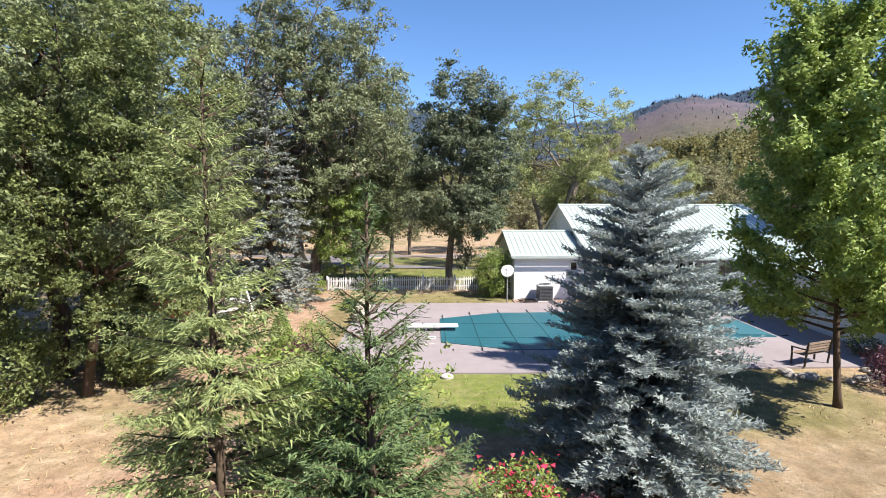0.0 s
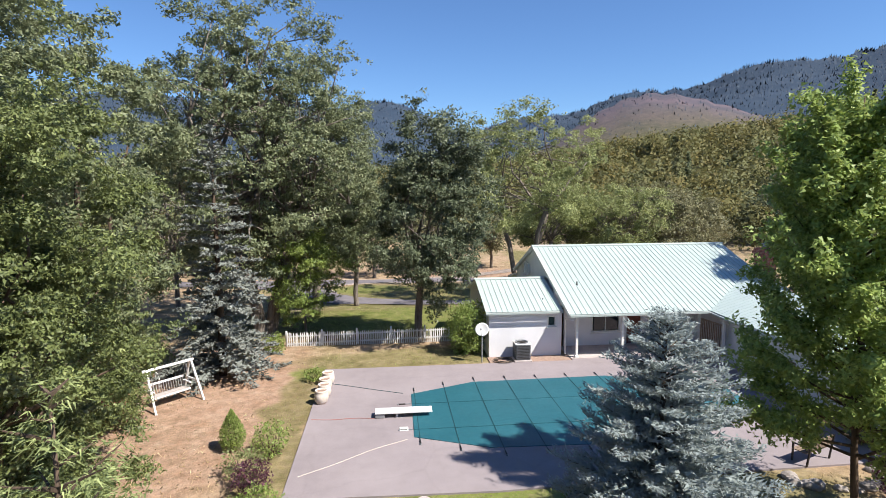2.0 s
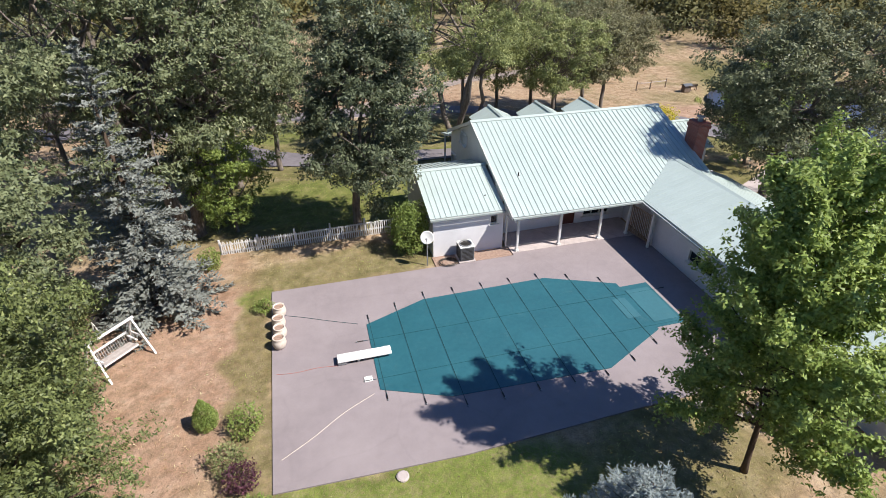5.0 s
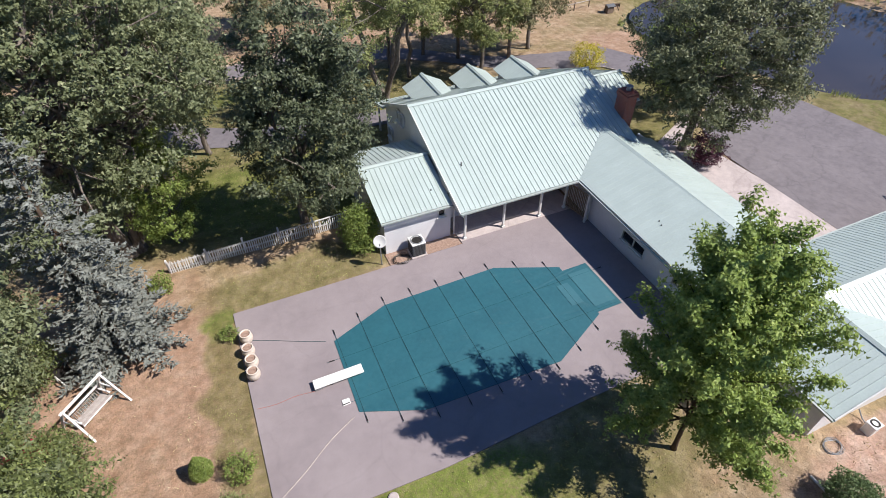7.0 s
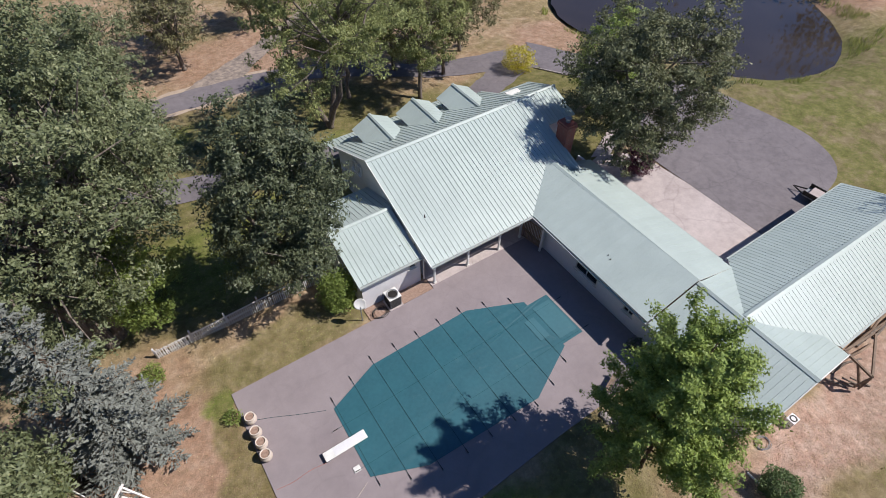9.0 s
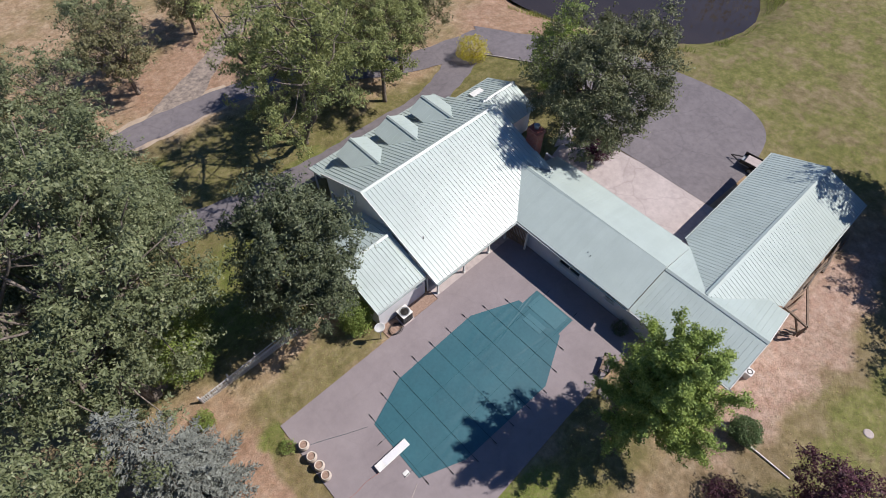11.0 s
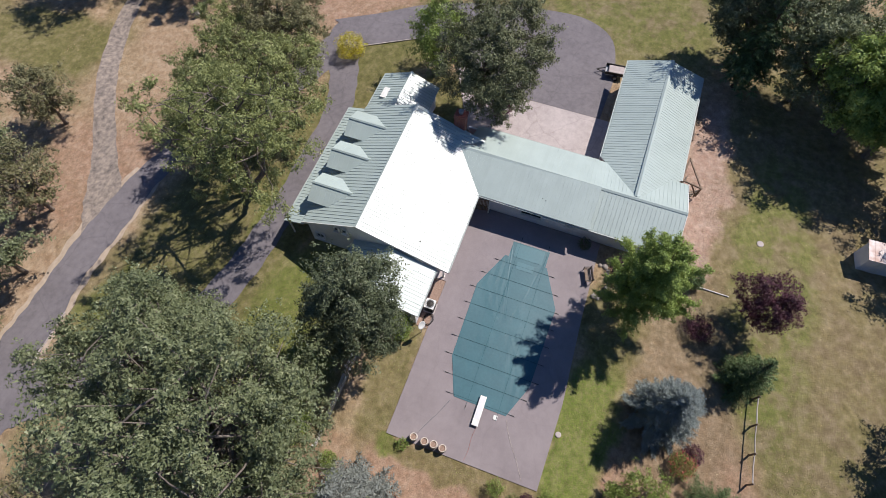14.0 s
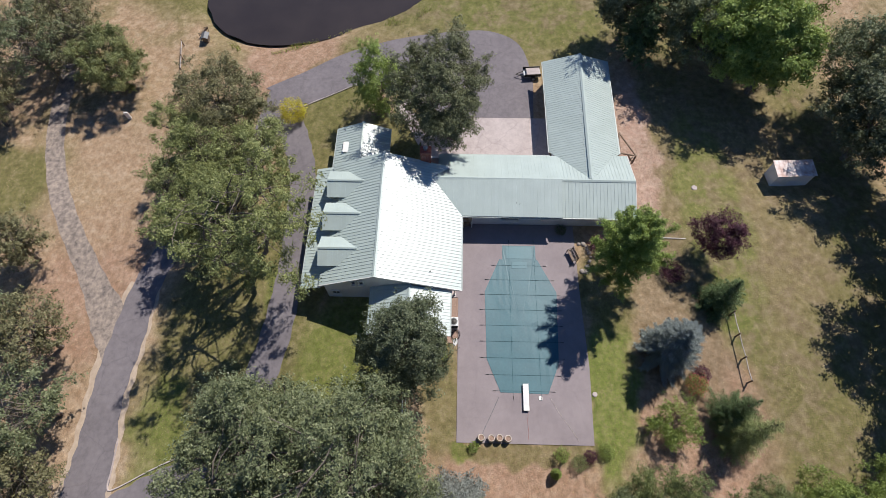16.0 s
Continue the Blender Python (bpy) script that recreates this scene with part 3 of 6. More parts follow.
def slope(house, corners, along, panel=0.32, label="", seam=0.036):
    """A roof slope as one deck with a metal panel for each seam. corners: the outline in space, in order; along: the way of the eave."""
    o = Vector(corners[0])
    u = Vector(along).normalized()
    nrm = Vector((0, 0, 0))
    for a, b in zip(corners, corners[1:] + corners[:1]):
        nrm += Vector(a).cross(Vector(b))
    nrm.normalize()
    if nrm.z < 0:
        nrm = -nrm
    v = nrm.cross(u).normalized()
    flat = [((Vector(c) - o).dot(u), (Vector(c) - o).dot(v)) for c in corners]
    m = Matrix((u, v, nrm)).transposed().to_4x4()
    m.translation = o
    roof = part("roof", Shape().prism(flat, -0.10, -0.012, m), TRIM, house, label or "pale green standing seam metal roof")
    lo, hi = min(p[0] for p in flat), max(p[0] for p in flat)
    count = max(1, round((hi - lo) / panel))
    step = (hi - lo) / count
    for k in range(count):
        piece = clip(clip(flat, 0, lo + k * step, True), 0, lo + (k + 1) * step, False)
        if len(piece) < 3:
            continue
        s = Shape().prism(piece, -0.012, 0.004, m)
        x = lo + k * step
        ys = [p[1] for p in piece if abs(p[0] - x) < 1e-4]
        if len(ys) >= 2 and max(ys) - min(ys) > 0.05:
            s.put([(x - 0.012, min(ys), 0), (x + 0.022, min(ys), 0), (x + 0.022, max(ys), 0), (x - 0.012, max(ys), 0),
                   (x - 0.008, min(ys), seam), (x + 0.016, min(ys), seam), (x + 0.016, max(ys), seam), (x - 0.008, max(ys), seam)],
                  [(4, 5, 6, 7), (0, 1, 5, 4), (1, 2, 6, 5), (2, 3, 7, 6), (3, 0, 4, 7)], m)
        part("panel", s, ROOF, roof)
    return roof


def cap(house, a, b, width=0.34):
    """A bent metal cap along a ridge or hip."""
    a, b = Vector(a), Vector(b)
    side = (b - a).cross(Vector((0, 0, 1))).normalized() * width / 2
    drop = Vector((0, 0, width * 0.18))
    up = Vector((0, 0, 0.06))
    pts = [a - side - drop + up, a + up * 1.4, a + side - drop + up, b - side - drop + up, b + up * 1.4, b + side - drop + up]
    pts += [p - up * 0.5 for p in pts]
    part("ridge_cap", Shape().put(pts, [(0, 1, 4, 3), (1, 2, 5, 4), (6, 9, 10, 7), (7, 10, 11, 8), (0, 3, 9, 6), (2, 8, 11, 5), (0, 6, 7, 1), (1, 7, 8, 2), (3, 4, 10, 9), (4, 5, 11, 10)]), ROOF, house, "pale green metal ridge cap")


def bar(a, b, w, h):
    """A squared beam from a to b, w wide and h high."""
    a, b = Vector(a), Vector(b)
    d = (b - a).normalized()
    ref = Vector((0, 0, 1)) if abs(d.z) < 0.95 else Vector((1, 0, 0))
    s = d.cross(ref).normalized()
    t = s.cross(d).normalized()
    pts = [p + s * i * w / 2 + t * j * h / 2 for p in (a, b) for i, j in ((-1, -1), (1, -1), (1, 1), (-1, 1))]
    return Shape().put(pts, [(3, 2, 1, 0), (4, 5, 6, 7), (0, 1, 5, 4), (1, 2, 6, 5), (2, 3, 7, 6), (3, 0, 4, 7)])


def gutter(house, a, b):
    part("gutter", bar(a, b, 0.10, 0.09), GUTTER, house, "pale green metal gutter")


def wall_piece(house, pts, normal, thick=0.18, label="white painted wall", name="wall"):
    """A wall from its outer outline in space, with thickness inward."""
    nv = Vector(normal) * thick
    n = len(pts)
    allp = [Vector(p) for p in pts] + [Vector(p) - nv for p in pts]
    faces = [tuple(range(n)), tuple(range(2 * n - 1, n - 1, -1))] + [(i, n + i, n + (i + 1) % n, (i + 1) % n) for i in range(n)]
    return part(name, Shape().put(allp, faces), WALL, house, label)


def pierced_wall(house, axis, at, lo, hi, z0, z1, holes, out, thick=0.18):
    """A straight wall with openings cut through it. axis: which coordinate is fixed; holes: (from, to, sill, head)."""
    us = sorted({lo, hi, *(v for h in holes for v in h[:2])})
    zs = sorted({z0, z1, *(v for h in holes for v in h[2:])})
    solid = lambda i, j: 0 <= i < len(us) - 1 and 0 <= j < len(zs) - 1 and not any(a - 1e-6 <= us[i] < b - 1e-6 and c - 1e-6 <= zs[j] < d - 1e-6 for a, b, c, d in holes)  # noqa: E731
    verts = [((u, at - w, z) if axis == "y" else (at - w, u, z)) for w in (0.0, out * thick) for u in us for z in zs]
    m, k = len(zs), len(us) * len(zs)
    faces = []
    for i in range(len(us) - 1):
        for j in range(len(zs) - 1):
            if not solid(i, j):
                continue
            a, b, c, d = i * m + j, (i + 1) * m + j, (i + 1) * m + j + 1, i * m + j + 1
            faces += [(a, b, c, d), (k + d, k + c, k + b, k + a)]
            for near, p, q in (((i - 1, j), d, a), ((i + 1, j), b, c), ((i, j - 1), a, b), ((i, j + 1), c, d)):
                if not solid(*near):
                    faces.append((q, p, k + p, k + q))
    s = Shape().put(verts, faces)
    return part("wall", s, WALL, house, "white painted wall")


def window(house, axis, at, a, b, z0, z1, out, panes=2, fw=0.07):
    """A window in an opening: frame, sill, mullion bars and glass panes."""
    def place(u, w, v):
        return (u, at + out * w, v) if axis == "y" else (at + out * w, u, v)

    def size(du, dw, dv):
        return (du, dw, dv) if axis == "y" else (dw, du, dv)

    mid, zc = (a + b) / 2, (z0 + z1) / 2
    s = Shape()
    for u, v, du, dv in ((a + fw / 2, zc, fw, z1 - z0), (b - fw / 2, zc, fw, z1 - z0), (mid, z0 + fw / 2, b - a - 2 * fw, fw), (mid, z1 - fw / 2, b - a - 2 * fw, fw)):
        s.box(place(u, -0.03, v), size(du, 0.12, dv))
    w = part("window", s, TRIM, house, "white framed window with dark glass")
    part("window_sill", Shape().box(place(mid, 0.05, z0 - 0.03), size(b - a + 0.1, 0.12, 0.05), None, 0.01), TRIM, w)
    step = (b - a - 2 * fw) / panes
    for k in range(panes):
        u = a + fw + step * (k + 0.5)
        part("pane", Shape().box(place(u, -0.09, zc), size(step - 0.04, 0.012, z1 - z0 - 2 * fw + 0.02)), GLASS, w)
        if k:
            part("mullion", Shape().box(place(u - step / 2, -0.05, zc), size(0.05, 0.07, z1 - z0 - 2 * fw)), TRIM, w)
    return w


def build_house():
    house = thing("house", (12.0, 36.0, 0.0), "long white house with pale green metal roofs and dormers", "house")
    RZ, RY, EY, EZ, NY, NZ = 5.28, 37.35, 29.77, 2.53, 42.6, 2.95
    WX, VX, GX = 8.45, 16.2, 21.55
    # main roof
    vz, vx = 3.60, 19.85
    vy = EY + (vz - EZ) * (RY - EY) / (RZ - EZ)
    cz = vz - (vz - 2.10) * (GX - vx) / (23.7 - vx)
    cy = EY + (cz - EZ) * (RY - EY) / (RZ - EZ)
    side = lambda y: EZ + (RZ - EZ) * (y - EY) / (RY - EY)  # noqa: E731
    slope(house, [(WX, EY, EZ), (VX, EY, EZ), (vx, vy, vz), (GX, cy, cz), (GX, RY, RZ), (WX, RY, RZ)], (1, 0, 0))
    slope(house, [(WX, NY, NZ), (GX, NY, NZ), (GX, RY, RZ), (WX, RY, RZ)], (1, 0, 0))
    cap(house, (WX - 0.05, RY, RZ), (GX + 0.05, RY, RZ))
    slope(house, [(WX, 44.4, 2.15), (GX, 44.4, 2.15), (GX, NY - 0.05, 2.62), (WX, NY - 0.05, 2.62)], (1, 0, 0), label="pale green metal porch roof")
    gutter(house, (WX, EY - 0.06, EZ - 0.08), (VX, EY - 0.06, EZ - 0.08))
    gutter(house, (WX, 44.46, 2.07), (GX, 44.46, 2.07))
    # dormers
    for x in (11.56, 15.18, 18.77):
        half, rz, ez, fy = 1.48, 4.46, 3.72, 42.75
        back = lambda z: RY + (RZ - z) * (NY - RY) / (RZ - NZ)  # noqa: E731
        slope(house, [(x - half, fy, ez), (x, fy, rz), (x, back(rz), rz), (x - half, back(ez), ez)], (0, 1, 0), 0.42, "pale green metal dormer roof", seam=0.012)
        slope(house, [(x + half, fy, ez), (x, fy, rz), (x, back(rz), rz), (x + half, back(ez), ez)], (0, 1, 0), 0.42, "pale green metal dormer roof", seam=0.012)
        wall_piece(house, [(x - 1.12, 42.5, 2.9), (x + 1.12, 42.5, 2.9), (x + 1.12, 42.5, 3.74), (x, 42.5, 4.3), (x - 1.12, 42.5, 3.74)], (0, 1, 0), 0.1, "white dormer front")
        for sgn in (-1, 1):
            wall_piece(house, [(x + sgn * 1.12, 42.5, 2.9), (x + sgn * 1.12, 42.5, 3.74), (x + sgn * 1.12, back(3.74), 3.74)], (sgn, 0, 0), 0.08, "white dormer cheek")
        window(house, "y", 42.55, x - 0.5, x + 0.5, 3.1, 3.85, 1, 2)
        cap(house, (x, fy, rz), (x, back(rz), rz), 0.26)
    # main walls
    pierced_wall(house, "y", 32.4, 9.03, 16.95, -0.3, 3.3, [(10.65, 12.35, 0.8, 1.9), (12.78, 13.62, 0.03, 2.06), (14.1, 15.9, 0.45, 1.95)], -1)
    pierced_wall(house, "y", 32.38, 8.42, 8.85, -0.3, 3.3, [], -1)
    window(house, "y", 32.4, 10.65, 12.35, 0.8, 1.9, -1, 2)
    window(house, "y", 32.4, 14.1, 15.9, 0.45, 1.95, -1, 3)
    door = part("door", Shape().box((13.2, 32.46, 1.045), (0.82, 0.05, 2.02), None, 0.01), DOORWOOD, house, "red brown front door")
    part("door_handle", Shape().lathe([(0.0, 0.0), (0.03, 0.01), (0.03, 0.05), (0.0, 0.06)], (13.5, 32.40, 1.02), 8), GREYMETAL, door)
    gable = lambda x, n: [(x, 32.4, -0.3), (x, 42.2, -0.6), (x, 42.2, 2.95), (x, RY, RZ - 0.14), (x, 32.4, side(32.4) - 0.14)]  # noqa: E731
    wall_piece(house, gable(8.62, 0), (-1, 0, 0), label="white gable wall")
    wall_piece(house, gable(21.2, 0), (1, 0, 0), label="white gable wall")
    pierced_wall(house, "y", 42.2, 8.8, 21.02, -0.9, 2.95, [], 1)
    for y in (38.7, 39.4):
        window(house, "x", 8.5, y - 0.24, y + 0.24, 3.2, 3.95, -1, 1)
    window(house, "x", 8.5, 40.9, 41.7, 0.9, 1.7, -1, 2)
    for z in (0.0,):
        part("porch_floor_board", Shape().box((15.0, 43.2, -0.35), (12.6, 2.0, 0.3)), SLAB, house, "pale porch floor")
    for x in (8.7, 11.9, 15.1, 18.3, 21.3):
        part("post", Shape().box((x, 44.2, 0.85), (0.11, 0.11, 2.5)), TRIM, house)
    # south porch posts, beam and lattice
    for x, y in ((9.05, 30.35), (11.6, 30.35), (14.12, 30.35), (16.0, 30.45)):
        post = part("post", Shape().box((x, y, 1.26), (0.13, 0.13, 2.48), None, 0.015), TRIM, house, "white porch post")
        part("post_base", Shape().box((x, y, 0.09), (0.2, 0.2, 0.14), None, 0.02), TRIM, post)
    part("beam", Shape().box((12.5, 30.35, 2.58), (7.6, 0.14, 0.2)), TRIM, house, "white porch beam")
    part("post", Shape().box((16.35, 28.75, 1.1), (0.13, 0.13, 2.3), None, 0.015), TRIM, house)
    for k in range(13):
        t = k / 12
        part("slat", Shape().box((16.05 + 0.28 * t, 30.3 - 1.45 * t, 1.15), (0.035, 0.06, 1.7)), TIMBER, house)
    for z in (0.35, 1.95):
        part("rail", bar((16.05, 30.3, z), (16.33, 28.85, z), 0.05, 0.07), TIMBER, house)
    # annex
    slope(house, [(4.17, 30.72, 2.54), (8.4, 30.72, 2.54), (8.4, 34.38, 3.70), (4.17, 34.38, 3.70)], (1, 0, 0), 0.3)
    slope(house, [(4.17, 38.0, 2.54), (8.8, 38.0, 2.54), (8.8, 34.38, 3.70), (4.17, 34.38, 3.70)], (1, 0, 0), 0.3)
    cap(house, (4.12, 34.38, 3.70), (8.5, 34.38, 3.70), 0.3)
    gutter(house, (4.17, 30.66, 2.46), (8.4, 30.66, 2.46))
    pierced_wall(house, "y", 31.0, 4.58, 8.24, -0.2, 2.55, [(7.6, 8.1, 1.6, 2.2)], -1)
    window(house, "y", 31.0, 7.6, 8.1, 1.6, 2.2, -1, 1)
    wall_piece(house, [(4.4, 31.0, -0.2), (4.4, 37.7, -0.2), (4.4, 37.7, 2.56), (4.4, 34.4, 3.58), (4.4, 31.0, 2.56)], (-1, 0, 0))
    wall_piece(house, [(8.42, 31.0, -0.2), (8.42, 34.4, -0.2), (8.42, 34.4, 3.58), (8.42, 31.0, 2.56)], (1, 0, 0))
    pierced_wall(house, "y", 37.7, 4.58, 8.85, -0.3, 2.55, [], 1)
    # south wing, in two lengths
    slope(house, [(16.2, EY, EZ), (16.2, 20.1, 2.40), (vx, 20.1, 3.55), (vx, vy, vz)], (0, 1, 0), 0.34, seam=0.012)
    slope(house, [(23.7, 20.1, 2.10), (23.7, 32.2, 2.10), (GX, 32.2, cz), (GX, cy, cz), (vx, vy, vz), (vx, 20.1, 3.55)], (0, 1, 0), 0.34, seam=0.012)
    cap(house, (vx, 20.1, 3.55), (vx, vy, vz), 0.36)
    gutter(house, (16.14, 20.1, 2.30), (16.14, 29.65, 2.43))
    gutter(house, (23.76, 20.8, 2.02), (23.76, 31.9, 2.02))
    slope(house, [(16.35, 20.08, 2.22), (16.35, 12.88, 2.22), (19.95, 12.88, 3.34), (19.95, 20.08, 3.34)], (0, 1, 0), 0.34, seam=0.025)
    slope(house, [(23.85, 20.08, 2.05), (23.85, 12.88, 2.05), (19.95, 12.88, 3.34), (19.95, 20.08, 3.34)], (0, 1, 0), 0.34, seam=0.025)
    cap(house, (19.95, 12.84, 3.34), (19.95, 20.08, 3.34), 0.36)
    gutter(house, (16.29, 12.85, 2.16), (16.29, 20.0, 2.16))
    pierced_wall(house, "x", 16.75, 13.48, 29.0, -0.2, 2.22, [(24.1, 26.0, 0.8, 1.55), (21.2, 22.0, 1.0, 1.7), (17.4, 18.2, 0.02, 2.03)], -1)
    window(house, "x", 16.75, 24.1, 26.0, 0.8, 1.55, -1, 2)
    window(house, "x", 16.75, 21.2, 22.0, 1.0, 1.7, -1, 2)
    part("door", Shape().box((16.82, 17.8, 1.03), (0.05, 0.78, 2.0), None, 0.01), TRIM, house, "white side door")
    wall_piece(house, [(16.95, 28.85, -0.2), (16.95, 32.5, -0.2), (16.95, 32.5, 2.7), (16.95, 28.85, 2.6)], (-1, 0, 0))
    pierced_wall(house, "x", 23.35, 13.48, 33.0, -0.9, 2.15, [], 1)
    wall_piece(house, [(16.75, 13.3, -0.3), (23.35, 13.3, -0.6), (23.35, 13.3, 2.05), (19.95, 13.3, 3.2), (16.75, 13.3, 2.2)], (0, -1, 0), label="white gable wall")
    part("bargeboard", bar((16.35, 12.86, 2.16), (19.95, 12.86, 3.27), 0.05, 0.2), TRIM, house, "white bargeboard")
    part("bargeboard", bar((23.85, 12.86, 2.0), (19.95, 12.86, 3.27), 0.05, 0.2), TRIM, house, "white bargeboard")
    part("bargeboard", bar((WX - 0.02, EY, EZ - 0.06), (WX - 0.02, RY, RZ - 0.06), 0.05, 0.2), TRIM, house, "white bargeboard")
    part("bargeboard", bar((WX - 0.02, NY, NZ - 0.06), (WX - 0.02, RY, RZ - 0.06), 0.05, 0.2), TRIM, house, "white bargeboard")
    # garage wing
    GR, GN, GS = 3.36, 1.85, 1.62
    slope(house, [(24.35, 20.75, GN), (37.0, 20.75, GN), (36.7, 16.85, GR), (19.95, 17.15, GR - 0.02)], (1, 0, 0), 0.30, seam=0.022)
    slope(house, [(24.45, 13.4, GS), (37.45, 13.3, GS), (36.7, 16.85, GR), (19.95, 17.15, GR - 0.02)], (1, 0, 0), 0.30, seam=0.022)
    cap(house, (20.1, 17.15, GR), (36.75, 16.85, GR), 0.4)
    gutter(house, (24.35, 20.81, GN - 0.08), (37.0, 20.81, GN - 0.08))
    gutter(house, (24.45, 13.34, GS - 0.08), (37.45, 13.24, GS - 0.08))
    pierced_wall(house, "y", 20.1, 23.35, 36.42, -1.2, 1.85, [(25.2, 28.2, -1.15, 1.2), (29.6, 32.6, -1.15, 1.2)], 1)
    for x in (26.7, 31.1):
        d = part("garage_door", Shape().box((x, 20.0, 0.03), (2.98, 0.05, 2.34)), TRIM, house, "white garage door")
        for z in (-0.6, 0.0, 0.6):
            part("door_panel", Shape().box((x, 20.035, z), (2.8, 0.03, 0.5), None, 0.01), TRIM, d)
    pierced_wall(house, "y", 14.6, 23.35, 36.42, -1.2, 2.0, [], -1)
    wall_piece(house, [(36.6, 14.6, -1.2), (36.6, 20.1, -1.2), (36.6, 20.1, 1.85), (36.6, 16.9, 3.2), (36.6, 14.6, 2.0)], (1, 0, 0), label="white gable wall")
    for x in (26.0, 29.0, 32.0, 35.2, 37.2):
        part("post", Shape().box((x, 13.75, 0.45), (0.12, 0.12, 2.2)), TIMBER, house, "weathered timber post")
    # low east end
    slope(house, [(GX - 0.3, 43.05, 1.72), (27.1, 43.05, 1.72), (27.1, 40.2, 2.86), (GX - 0.3, 40.2, 2.86)], (1, 0, 0))
    slope(house, [(GX - 0.3, 37.35, 1.72), (27.1, 37.35, 1.72), (27.1, 40.2, 2.86), (GX - 0.3, 40.2, 2.86)], (1, 0, 0))
    cap(house, (GX - 0.2, 40.2, 2.86), (27.15, 40.2, 2.86), 0.3)
    gutter(house, (GX, 43.11, 1.64), (27.1, 43.11, 1.64))
    wall_piece(house, [(26.8, 37.7, -1.0), (26.8, 42.7, -1.0), (26.8, 42.7, 1.8), (26.8, 40.2, 2.74), (26.8, 37.7, 1.8)], (1, 0, 0), label="white gable wall")
    pierced_wall(house, "y", 37.7, 21.2, 26.62, -1.0, 1.8, [], -1)
    pierced_wall(house, "y", 42.7, 21.2, 26.62, -1.0, 1.8, [], 1)
    part("skylight", Shape().box((24.3, 41.9, 2.27), (1.3, 0.6, 0.09), pose(0, 0, 0) , 0.02), TRIM, house, "white skylight frame")
    # chimney
    ch = part("chimney", Shape().box((21.85, 33.4, 2.25), (0.78, 0.98, 5.9)), BRICK, house, "red brick chimney")
    part("chimney_crown", Shape().box((21.85, 33.4, 5.12), (0.92, 1.12, 0.2), None, 0.02).box((21.85, 33.4, 5.3), (0.84, 1.04, 0.16), None, 0.02), BRICK, ch)
    part("chimney_pot", Shape().lathe([(0.0, 0.0), (0.17, 0.0), (0.15, 0.24), (0.24, 0.26), (0.24, 0.3), (0.0, 0.36)], (21.85, 33.4, 5.38), 14), GREYMETAL, ch, "grey metal flue cap")
    # roof vents
    for x, y, z in ((9.8, 32.6, side(32.6)), (7.6, 31.9, 2.78), (17.4, 24.2, 2.74), (17.5, 24.5, 2.77)):
        part("roof_vent", Shape().lathe([(0.07, -0.05), (0.07, 0.02), (0.035, 0.04), (0.035, 0.2), (0.0, 0.2)], (x, y, z), 10), DARKMETAL, house, "dark pipe vent")
    part("downpipe", Shape().tube([(8.62, 29.75, 2.25), (8.62, 30.95, 2.0), (8.62, 30.95, 0.05)], [0.045] * 3, 6), TRIM, house, "white downpipe")
    part("downpipe", Shape().tube([(16.25, 28.95, 2.2), (16.62, 28.85, 2.0), (16.62, 28.85, 0.05)], [0.045] * 3, 6), TRIM, house, "white downpipe")
    return house


build_house()


